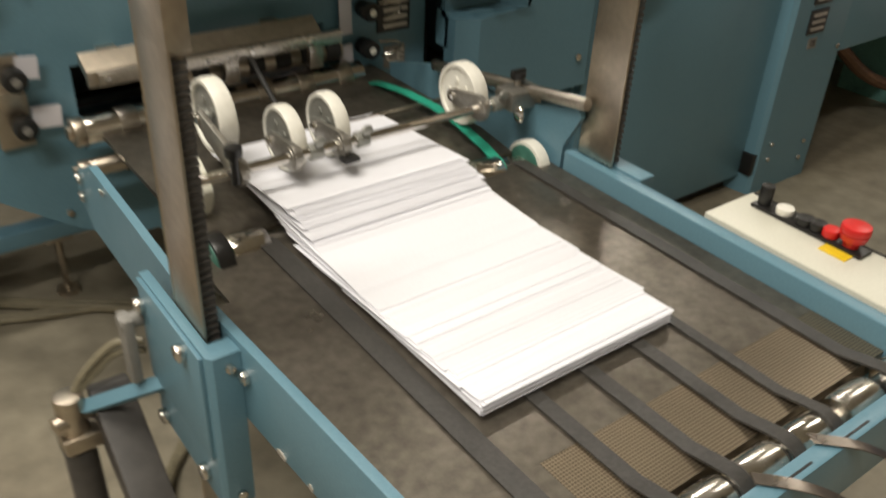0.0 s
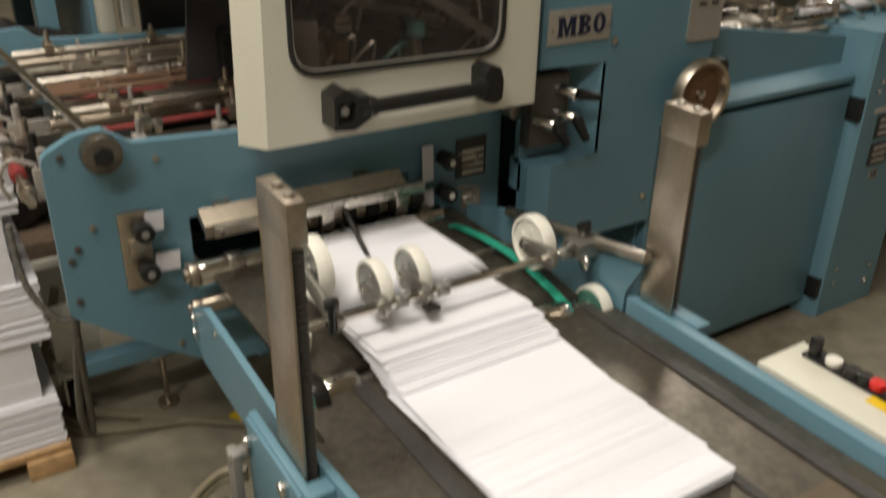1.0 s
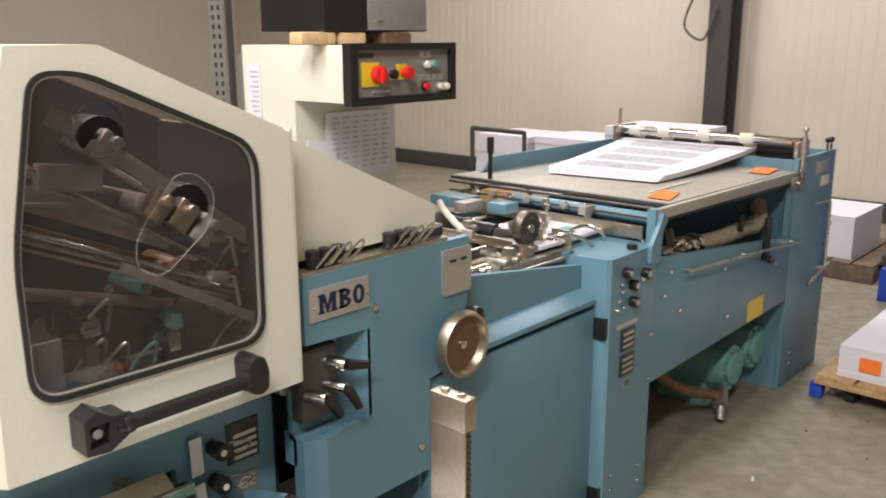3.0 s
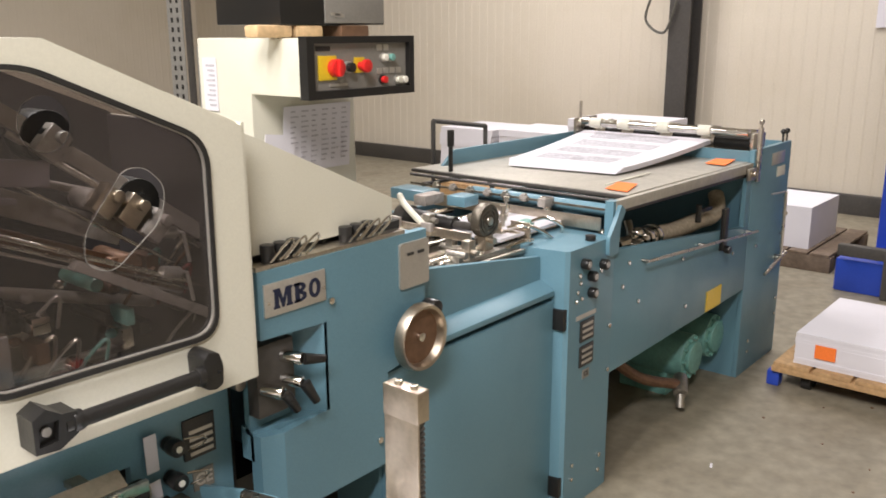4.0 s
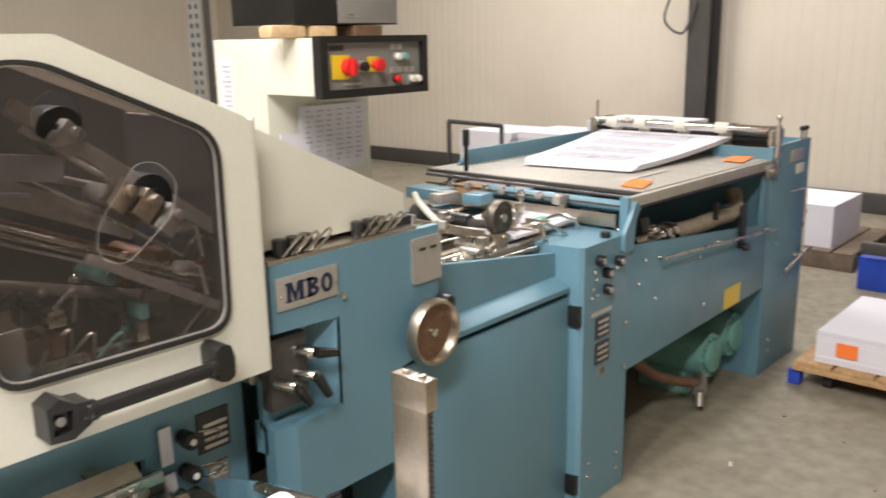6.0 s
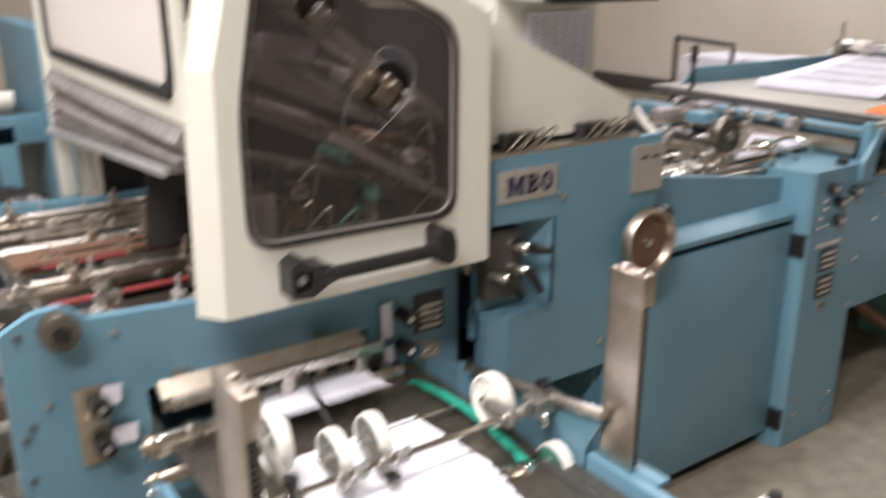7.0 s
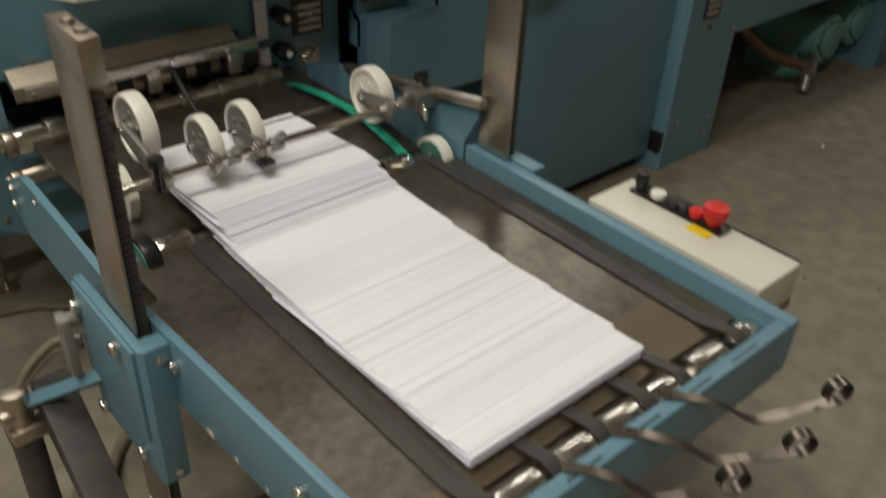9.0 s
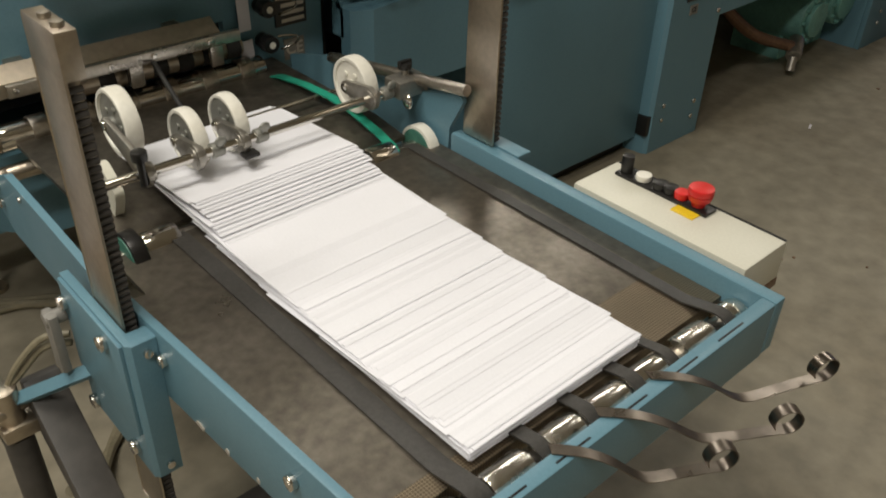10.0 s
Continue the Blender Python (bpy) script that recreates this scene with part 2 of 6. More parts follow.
def ring(bm, outer, inner, axis, a0, a1):
    """A plate with an opening right through it."""
    cx = sum(q[0] for q in inner) / len(inner)
    cz = sum(q[1] for q in inner) / len(inner)
    angs = sorted({math.atan2(q[1] - cz, q[0] - cx) for q in list(outer) + list(inner)})
    o = [cast_out(outer, (cx, cz), a) for a in angs]
    i = [cast_out(inner, (cx, cz), a) for a in angs]
    rows = [[bm.verts.new(AX[axis](a, *q)) for q in loop] for a, loop in ((a0, o), (a1, o), (a1, i), (a0, i))]
    n = len(angs)
    faces = []
    for k in range(4):
        r, s = rows[k], rows[(k + 1) % 4]
        for j in range(n):
            faces.append(bm.faces.new((r[j], r[(j + 1) % n], s[(j + 1) % n], s[j])))
    bmesh.ops.recalc_face_normals(bm, faces=faces)
    return bm


def tube(bm, pts, r, seg=8):
    pts = [Vector(q) for q in pts]
    rows = []
    for i, q in enumerate(pts):
        d = (pts[min(i + 1, len(pts) - 1)] - pts[max(i - 1, 0)]).normalized()
        up = Vector((0, 0, 1)) if abs(d.z) < 0.95 else Vector((1, 0, 0))
        s = d.cross(up).normalized()
        u = s.cross(d)
        rows.append([bm.verts.new(q + (s * math.cos(2 * math.pi * k / seg) + u * math.sin(2 * math.pi * k / seg)) * r) for k in range(seg)])
    for a, b in zip(rows, rows[1:]):
        for k in range(seg):
            bm.faces.new((a[k], a[(k + 1) % seg], b[(k + 1) % seg], b[k]))
    bm.faces.new(rows[0][::-1])
    bm.faces.new(rows[-1])
    bmesh.ops.recalc_face_normals(bm, faces=bm.faces[:])
    return bm


def curve_pts(pts, n=8):
    """Smooth points through a few given ones."""
    pts = [Vector(q) for q in pts]
    out = []
    for i in range(len(pts) - 1):
        p0, p1, p2, p3 = pts[max(i - 1, 0)], pts[i], pts[i + 1], pts[min(i + 2, len(pts) - 1)]
        for j in range(n):
            t = j / n
            out.append(0.5 * (2 * p1 + (p2 - p0) * t + (2 * p0 - 5 * p1 + 4 * p2 - p3) * t * t + (3 * p1 - p0 - 3 * p2 + p3) * t ** 3))
    return out + [pts[-1]]


def ribbon(bm, pts, x0, x1, th):
    """A strap of some thickness that follows points (y, z) between two values of x."""
    rows = []
    for i, (y, z) in enumerate(pts):
        a, b = pts[max(i - 1, 0)], pts[min(i + 1, len(pts) - 1)]
        d = Vector((b[0] - a[0], b[1] - a[1])).normalized()
        ny, nz = -d.y * th / 2, d.x * th / 2
        rows.append([bm.verts.new(v) for v in ((x0, y + ny, z + nz), (x1, y + ny, z + nz), (x1, y - ny, z - nz), (x0, y - ny, z - nz))])
    for a, b in zip(rows, rows[1:]):
        for k in range(4):
            bm.faces.new((a[k], a[(k + 1) % 4], b[(k + 1) % 4], b[k]))
    bm.faces.new(rows[0])
    bm.faces.new(rows[-1][::-1])
    bmesh.ops.recalc_face_normals(bm, faces=bm.faces[:])
    return bm


def mesh_of(name, bm, mat, smooth=True):
    me = bpy.data.meshes.new(name)
    bm.to_mesh(me)
    bm.free()
    me.materials.append(mat)
    if smooth:
        for f in me.polygons:
            f.use_smooth = True
        me.set_sharp_from_angle(angle=radians(35))
    return me


def B():
    return bmesh.new()


def part(name, bm, mat, parent, label="", smooth=True):
    """One mesh object under a thing or a part; its mesh is in the world's axes."""
    ob = new(name, mesh_of(name, bm, mat, smooth))
    ob.parent = parent
    if parent.type == "EMPTY":
        ob.matrix_parent_inverse = Matrix.Translation(-parent.location)
    if label:
        tagged(ob, label)
    return ob


def thing(name, at, label, category, group=""):
    ob = new(name)
    ob.empty_display_size = 0.1
    ob.location = at
    return tagged(ob, label, category, group)


def single(name, bm, mat, label, category, group="", kind="", smooth=True):
    return tagged(new(name, mesh_of(name, bm, mat, smooth)), label, category, group, kind)


def text_mesh(name, words, size, m, mat, parent, bold=0.0, wide=1.0):
    cu = bpy.data.curves.new(name, "FONT")
    cu.body, cu.size, cu.align_x, cu.align_y = words, size, "CENTER", "CENTER"
    cu.extrude, cu.offset = 0.0006, bold
    tmp = bpy.data.objects.new("tmp", cu)
    me = bpy.data.meshes.new_from_object(tmp)
    bpy.data.objects.remove(tmp)
    me.transform(m @ Matrix.Diagonal((wide, 1, 1, 1)))
    me.materials.append(mat)
    ob = new(name, me)
    ob.parent = parent
    if parent.type == "EMPTY":
        ob.matrix_parent_inverse = Matrix.Translation(-parent.location)
    return ob


def bolt(parent, at, r=0.007, d=(0, -1, 0), n="bolt", mat=None):
    """A socket-head screw standing out of a face."""
    a, d = Vector(at), Vector(d)
    bm = B()
    cyl(bm, a, a + d * r * 0.9, r, 14, bev=r * 0.15)
    cyl(bm, a + d * r * 0.88, a + d * r * 0.95, r * 0.5, 6)
    return part(n, bm, mat or CHROME, parent)


# ---- the hall ----
bm = B()
box(bm, -7, 7.9, -7, 10, -0.2, 0)
floor = single("floor", bm, CONCRETE, "worn beige-grey concrete workshop floor with dark marks", "floor", kind="structure")
bm = B()
box(bm, -7, 7.9, -7, 10, 5.0, 5.15)
single("ceiling", bm, CEILM, "pale sheet ceiling of the workshop hall", "ceiling", kind="structure")


def cladding(name, horizontal, at, a0, a1, side):
    """A wall of profiled sheet: a flat slab with narrow upright ribs."""
    bm = B()
    if horizontal:
        box(bm, a0, a1, at, at + 0.15 * side, 0, 5)
    else:
        box(bm, at, at + 0.15 * side, a0, a1, 0, 5)
    a = a0 + 0.05
    while a < a1 - 0.1:
        w = 0.03
        if horizontal:
            prism(bm, [(a, at + 0.002 * side), (a + w, at + 0.002 * side), (a + w * 0.8, at - 0.0025 * side), (a + w * 0.2, at - 0.0025 * side)], "z", 0, 5)
        else:
            prism(bm, [(at + 0.002 * side, a), (at + 0.002 * side, a + w), (at - 0.0025 * side, a + w * 0.8), (at - 0.0025 * side, a + w * 0.2)], "z", 0, 5)
        a += 0.11
    return single(name, bm, WALLM, "cream profiled metal wall cladding of the hall", "wall", kind="structure", smooth=False)


cladding("wall_east", False, 7.8, -7, 10, 1)
cladding("wall_north", True, 9.8, -7, 7.8, 1)
cladding("wall_west", False, -6.8, -7, 10, -1)
cladding("wall_south", True, -6.8, -7, 7.8, -1)
bm = B()
box(bm, 7.72, 7.78, -6.5, 9.7, 0.0, 0.17, 0.005)
single("baseboard", bm, COLUMN, "dark steel base rail along the cladding", "baseboard", kind="structure")

col = thing("steel_column", (7.62, 2.0, 0), "dark steel hall column before the cream wall", "column")
for n, q in (("flange", (7.5, 7.52, 1.9, 2.1)), ("flange", (7.74, 7.76, 1.9, 2.1)), ("web", (7.52, 7.74, 1.99, 2.01))):
    bm = B()
    box(bm, *q, 0, 5.0)
    part(n, bm, COLUMN, col)
bm = B()
tube(bm, curve_pts([(7.47, 2.03, 2.3), (7.45, 2.25, 1.85), (7.45, 2.3, 1.62), (7.46, 2.12, 1.52), (7.47, 2.02, 1.8)]), 0.012)
single("wall_cable", bm, CABLE, "dark looped cable hanging at the steel column", "cable")
bm = B()
box(bm, 7.775, 7.79, 0.18, 0.42, 1.55, 1.95)
single("wall_notice", bm, PAPER, "white paper notice on the cream wall", "notice")

# ---- cross-fold unit: side plate, hood, outfeed slot ----
unit = thing("cross_fold_unit", (0.5, 0.4, 0), "blue mobile folding unit with cream hood and smoked window", "folding machine")
PLATE = rounded([(0.056, 0.572), (0.058, 0.872), (0.115, 0.902), (0.17, 0.906), (0.2, 0.874), (0.4, 0.862), (0.985, 0.862), (0.985, 0.36), (0.33, 0.385), (0.258, 0.42), (0.16, 0.492)], 0.013, 4)
SLOT = [(0.285, 0.565), (0.75, 0.565), (0.75, 0.715), (0.285, 0.715)]
bm = B()
ring(bm, PLATE, SLOT, "y", -0.04, -0.02)
plate = part("side_plate", bm, BLUE, unit, "blue painted steel side plate with outfeed slot")
bm = B()
prism(bm, PLATE, "y", 0.84, 0.86)
part("side_plate", bm, BLUE, unit)
# inner sheets are coloured black for the shade behind the slot
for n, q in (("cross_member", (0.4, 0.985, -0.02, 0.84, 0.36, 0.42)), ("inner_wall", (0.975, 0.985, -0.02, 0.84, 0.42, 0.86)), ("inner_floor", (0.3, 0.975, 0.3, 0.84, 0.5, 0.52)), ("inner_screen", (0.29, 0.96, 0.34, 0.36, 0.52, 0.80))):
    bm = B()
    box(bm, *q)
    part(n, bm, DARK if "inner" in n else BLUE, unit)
for x, z in ((0.087, 0.868), (0.118, 0.735), (0.088, 0.70), (0.075, 0.68), (0.075, 0.60), (0.24, 0.46), (0.24, 0.84), (0.27, 0.60), (0.3, 0.44)):
    bolt(unit, (x, -0.04, z), 0.006, mat=COLUMN if x < 0.1 else STEEL)
# adjusting knob in the plate's raised corner, with the long rod behind it
bm = B()
cyl(bm, (0.15, -0.04, 0.87), (0.15, -0.075, 0.87), 0.033, 28, bev=0.004)
hub = part("adjusting_knob", bm, OILY, unit, "grey round metal adjusting knob")
bm = B()
cyl(bm, (0.15, -0.074, 0.87), (0.15, -0.082, 0.87), 0.017, 6)
part("socket", bm, DARK, hub)
bm = B()
cyl(bm, (0.15, -0.02, 0.885), (0.075, 0.86, 0.9), 0.009, 12)
part("rod", bm, CHROME, unit)
# two knob pairs beside the slot
for x, z in ((0.195, 0.721), (0.195, 0.642), (0.83, 0.734), (0.83, 0.66)):
    bm = B()
    cyl(bm, (x, -0.045, z), (x, -0.062, z), 0.016, 18, bev=0.002)
    cyl(bm, (x, -0.06, z), (x, -0.088, z), 0.018, 22, bev=0.004)
    k = part("knob", bm, DARK, unit, "black ribbed knob with a white dot")
    bm = B()
    cyl(bm, (x, -0.0875, z), (x, -0.0895, z), 0.007, 14)
    part("knob_cap", bm, GREYF if x < 0.5 else WHITE, k)
    bm = B()
    tube(bm, curve_pts([(x + 0.015, -0.085, z + 0.016), (x + 0.05, -0.1, z + 0.014), (x + 0.056, -0.09, z - 0.006), (x + 0.03, -0.07, z - 0.02)]), 0.0022, 6)
    if x > 0.5:
        part("wire_clip", bm, CHROME, unit)
    else:
        bm.free()
bm = B()
box(bm, 0.158, 0.212, -0.05, -0.04, 0.6, 0.752, 0.004)
box(bm, 0.17, 0.2, -0.062, -0.05, 0.67, 0.7, 0.003)
part("knob_bracket", bm, GUARD, unit)
for q in ((0.203, 0.236, 0.712, 0.748), (0.212, 0.256, 0.628, 0.664), (0.775, 0.802, 0.69, 0.77), (0.775, 0.805, 0.60, 0.67)):
    bm = B()
    box(bm, q[0], q[1], -0.056, -0.0545, q[2], q[3], turn=pose(0, 0, 0, 0, random.uniform(-8, 8), 0))
    part("paper_tag", bm, PAPER, unit, "white paper tag taped beside the knob")
# rating plate and approval mark
bm = B()
box(bm, 0.868, 0.945, -0.044, -0.04, 0.675, 0.765, 0.001)
rate = part("rating_plate", bm, LABEL, unit, "black rating plate with pale fields")
for i in range(4):
    bm = B()
    box(bm, 0.882, 0.938, -0.0455, -0.044, 0.683 + i * 0.016, 0.691 + i * 0.016)
    part("field", bm, SILVER, rate)
bm = B()
box(bm, 0.885, 0.935, -0.043, -0.04, 0.60, 0.645)
mark = part("approval_plate", bm, GREYF, unit)
text_mesh("letters", "CE", 0.036, pose(0.91, -0.0432, 0.622, 90, 0, 0), SILVER, mark, 0.0006)
# guide beam over the slot
bm = B()
prism(bm, [(-0.1, 0.754), (-0.1, 0.74), (-0.132, 0.722), (-0.132, 0.712), (-0.138, 0.712), (-0.138, 0.736), (-0.106, 0.757)], "x", 0.285, 0.69)
box(bm, 0.33, 0.36, -0.105, -0.04, 0.728, 0.74)
box(bm, 0.62, 0.65, -0.105, -0.04, 0.728, 0.74)
g = part("guide_beam", bm, GUARD, unit, "worn bare steel guide beam over the outfeed slot")
bm = B()
box(bm, 0.298, 0.725, -0.151, -0.139, 0.715, 0.736, 0.002)
part("scale_bar", bm, STEEL, g)
for x in (0.31, 0.47, 0.55, 0.66):
    bolt(g, (x, -0.151, 0.727), 0.005)
for x in (0.52, 0.68):
    bm = B()
    box(bm, x - 0.013, x + 0.013, -0.137, -0.125, 0.67, 0.73, 0.003)
    part("guide_finger", bm, STEEL, unit)
bm = B()
tube(bm, curve_pts([(0.55, -0.12, 0.712), (0.547, -0.155, 0.715), (0.54, -0.2, 0.702), (0.532, -0.28, 0.672), (0.528, -0.34, 0.66)]), 0.0048, 8)
part("hold_down_strap", bm, RUBBER, unit, "black hold-down strap over the emerging sheets")
for y, z, r, x0, x1 in ((-0.085, 0.622, 0.024, 0.275, 0.8), (-0.075, 0.675, 0.02, 0.43, 0.76), (-0.105, 0.565, 0.015, 0.27, 0.8)):
    bm = B()
    cyl(bm, (x0, y, z), (x1, y, z), r, 24, bev=0.002)
    ro = part("outfeed_roller", bm, CHROME if r > 0.02 else GUARD, unit, "polished steel outfeed roller")
    for i in range(6):
        bm = B()
        x = x0 + (x1 - x0) * (i + 0.7) / 6.4
        cyl(bm, (x, y, z), (x + 0.03, y, z), r + 0.003, 24, bev=0.001)
        part("sleeve", bm, RUBBER if r < 0.024 else STEEL, ro)
    bm = B()
    cyl(bm, (x0 - 0.016, y, z), (x0 + 0.004, y, z), r * 1.02, 18, bev=0.003)
    cyl(bm, (x0 - 0.024, y, z), (x0 - 0.015, y, z), r * 0.5, 8, bev=0.001)
    part("bearing", bm, GUARD, unit)
# legs and castors
bm = B()
box(bm, 0.1, 0.9, 0.38, 0.43, 0.17, 0.21, 0.004)
part("foot_beam", bm, BLUE, unit)
for x in (0.45, 0.9):
    bm = B()
    box(bm, x - 0.03, x + 0.03, 0.38, 0.44, 0.2, 0.4)
    part("leg", bm, BLUE, unit)
for x, y in ((0.29, 0.42), (0.42, 0.05)):
    bm = B()
    cyl(bm, (x, y, 0.0), (x, y, 0.012), 0.026, 16)
    cyl(bm, (x, y, 0.01), (x, y, 0.19), 0.008, 10)
    box(bm, x - 0.03, x + 0.03, y - 0.02, y + 0.02, 0.15, 0.172, 0.002)
    part("levelling_foot", bm, GUARD, unit)
for x, y in ((0.085, 0.5), (0.085, 0.78)):
    bm = B()
    cyl(bm, (x - 0.012, y, 0.05), (x + 0.012, y, 0.05), 0.05, 24, bev=0.006)
    w = part("castor_wheel", bm, RUBBER, unit, "castor with grey wheel and cream fork")
    bm = B()
    for s in (-1, 1):
        prism(bm, [(y - 0.035, 0.05), (y + 0.01, 0.035), (y + 0.04, 0.1), (y + 0.04, 0.13), (y - 0.04, 0.13)], "x", x + s * 0.02, x + s * 0.025)
    box(bm, x - 0.035, x + 0.035, y - 0.04, y + 0.04, 0.128, 0.14, 0.002)
    cyl(bm, (x, y, 0.14), (x, y, 0.18), 0.022, 16)
    part("fork", bm, CREAM, w)
    bm = B()
    box(bm, x - 0.03, 0.16, y - 0.035, y + 0.035, 0.18, 0.30, 0.003)
    part("castor_post", bm, CREAM, unit)

# hood: front plate with window
HOOD = [(0.399, 0.866), (0.966, 0.866), (0.966, 1.364), (0.61, 1.525), (0.470, 1.525), (0.411, 1.29)]
WIN = rounded([(0.450, 0.986), (0.882, 0.980), (0.886, 1.346), (0.575, 1.486), (0.500, 1.486), (0.450, 1.22)], 0.05, 6)
WIN_IN = rounded([(0.455, 0.991), (0.878, 0.985), (0.881, 1.343), (0.573, 1.481), (0.504, 1.481), (0.455, 1.22)], 0.048, 6)
WIN_SEAL = rounded([(0.444, 0.979), (0.888, 0.973), (0.892, 1.351), (0.577, 1.492), (0.495, 1.492), (0.444, 1.22)], 0.054, 6)
bm = B()
ring(bm, HOOD, WIN, "y", -0.17, -0.155)
hood = part("hood", bm, CREAM, unit, "cream painted sheet-metal noise hood")
bm = B()
ring(bm, [(0.68 + (q[0] - 0.68) * 0.987, 1.22 + (q[1] - 1.22) * 0.987) for q in WIN_SEAL], WIN_IN, "y", -0.175, -0.150)
part("window_seal", bm, RUBBER, hood, "black rubber window seal")
bm = B()
OVAL = rounded([(0.764, 1.312), (0.802, 1.275), (0.790, 1.215), (0.690, 1.140), (0.642, 1.160), (0.646, 1.215), (0.725, 1.312)], 0.05, 6)
PORT = [(0.603 + 0.041 * math.cos(k * math.pi / 14), 1.396 + 0.044 * math.sin(k * math.pi / 14)) for k in range(28)]
rim = []
for loop in (WIN, OVAL, PORT):
    vs = [bm.verts.new((q[0], -0.164, q[1])) for q in loop]
    rim += [bm.edges.new((vs[k - 1], vs[k])) for k in range(len(vs))]
bmesh.ops.triangle_fill(bm, edges=rim, use_beauty=True)
pulled = bmesh.ops.extrude_face_region(bm, geom=bm.faces[:])
bmesh.ops.translate(bm, vec=(0, 0.004, 0), verts=[v for v in pulled["geom"] if isinstance(v, bmesh.types.BMVert)])
bmesh.ops.recalc_face_normals(bm, faces=bm.faces[:])
pane = part("window_pane", bm, PANE, hood, "smoked acrylic pane")
# silver ring drawn for the glint along the seal's inner lip
bm = B()
ring(bm, [(0.68 + (q[0] - 0.68) * 0.997, 1.22 + (q[1] - 1.22) * 0.997) for q in WIN_IN], [(0.68 + (q[0] - 0.68) * 0.989, 1.22 + (q[1] - 1.22) * 0.989) for q in WIN_IN], "y", -0.172, -0.1645)
part("window_trim", bm, SILVER, hood, "thin bright line imitating the reflection on the seal's inner lip")
pane.visible_shadow = False
bm = B()
levels = [[bm.verts.new(v) for v in ((f, -0.169, z), (f - 0.034, -0.12, z), (f - 0.028, -0.115, z), (f + 0.003, -0.155, z))] for f, z in ((0.399, 0.866), (0.411, 1.29), (0.470, 1.525))]
for lo, hi in zip(levels, levels[1:]):
    for k in range(4):
        bm.faces.new((lo[k], lo[(k + 1) % 4], hi[(k + 1) % 4], hi[k]))
bm.faces.new(levels[0])
bm.faces.new(levels[-1])
bmesh.ops.recalc_face_normals(bm, faces=bm.faces[:])
part("hood_edge", bm, CREAM, hood, smooth=False)
bm = B()
box(bm, 0.968, 0.974, 0.0, 0.2, 0.866, 1.36)
part("hood_inner", bm, DARK, hood)
# returns of the front plate
bm = B()
box(bm, 0.966, 0.972, -0.168, -0.001, 0.866, 1.37)
prism(bm, [(0.966, 1.37), (0.61, 1.525), (0.61, 1.517), (0.966, 1.362)], "y", -0.155, -0.09)
box(bm, 0.45, 0.61, -0.155, 0.95, 1.517, 1.525)
box(bm, 0.39, 0.966, -0.155, -0.05, 0.866, 0.872)
part("hood_top", bm, CREAM, hood)
bm = B()
box(bm, 0.42, 0.966, 0.92, 0.93, 1.38, 1.5)
part("hood_back", bm, CREAM, hood)
# side of the hood with its own window
SIDE = [(-0.125, 1.2), (0.98, 1.2), (0.98, 1.525), (-0.125, 1.525)]
SWIN = rounded([(-0.07, 1.245), (0.9, 1.245), (0.9, 1.48), (-0.07, 1.48)], 0.05)
SSEAL = rounded([(-0.082, 1.233), (0.912, 1.233), (0.912, 1.492), (-0.082, 1.492)], 0.055)
bm = B()
ring(bm, SIDE, SWIN, "x", 0.378, 0.39)
part("hood_side", bm, CREAM, hood)
bm = B()
ring(bm, SSEAL, rounded([(-0.06, 1.255), (0.89, 1.255), (0.89, 1.47), (-0.06, 1.47)], 0.045), "x", 0.372, 0.393)
part("window_seal", bm, RUBBER, hood)
bm = B()
prism(bm, SWIN, "x", 0.381, 0.384)
sp = part("window_pane", bm, CLEAR, hood)
sp.visible_shadow = False
# handle on the hood
bm = B()
cyl(bm, (0.555, -0.212, 0.928), (0.815, -0.212, 0.928), 0.0135, 18)
h = part("handle", bm, DARK, unit, "black plastic tubular pull handle")
for x, s in ((0.537, -1), (0.832, 1)):
    bm = B()
    if s < 0:
        ring(bm, [(x - 0.035, 0.898), (x + 0.004, 0.894), (x + 0.036, 0.912), (x + 0.036, 0.95), (x + 0.012, 0.952), (x - 0.012, 0.968), (x - 0.035, 0.955)], [(x - 0.028, 0.908), (x + 0.002, 0.91), (x + 0.006, 0.944), (x - 0.028, 0.946)], "y", -0.222, -0.17)
        box(bm, x - 0.03, x + 0.012, -0.21, -0.175, 0.904, 0.95)
        cyl(bm, (x + 0.03, -0.212, 0.929), (x + 0.048, -0.212, 0.929), 0.018, 16, bev=0.003)
    else:
        prism(bm, rounded([(x - 0.018, 0.902), (x - 0.02, 0.962), (x - 0.006, 0.972), (x + 0.014, 0.966), (x + 0.022, 0.94), (x + 0.02, 0.904), (x + 0.004, 0.896)], 0.006, 3), "y", -0.222, -0.17, 0.002)
        cyl(bm, (x - 0.032, -0.212, 0.929), (x - 0.017, -0.212, 0.929), 0.018, 16, bev=0.003)
    part("handle_foot", bm, DARK, h)
    bolt(h, (x + 0.012 * s, -0.21 if s < 0 else -0.222, 0.928), 0.008 if s < 0 else 0.004, mat=GREYF if s < 0 else DARK)
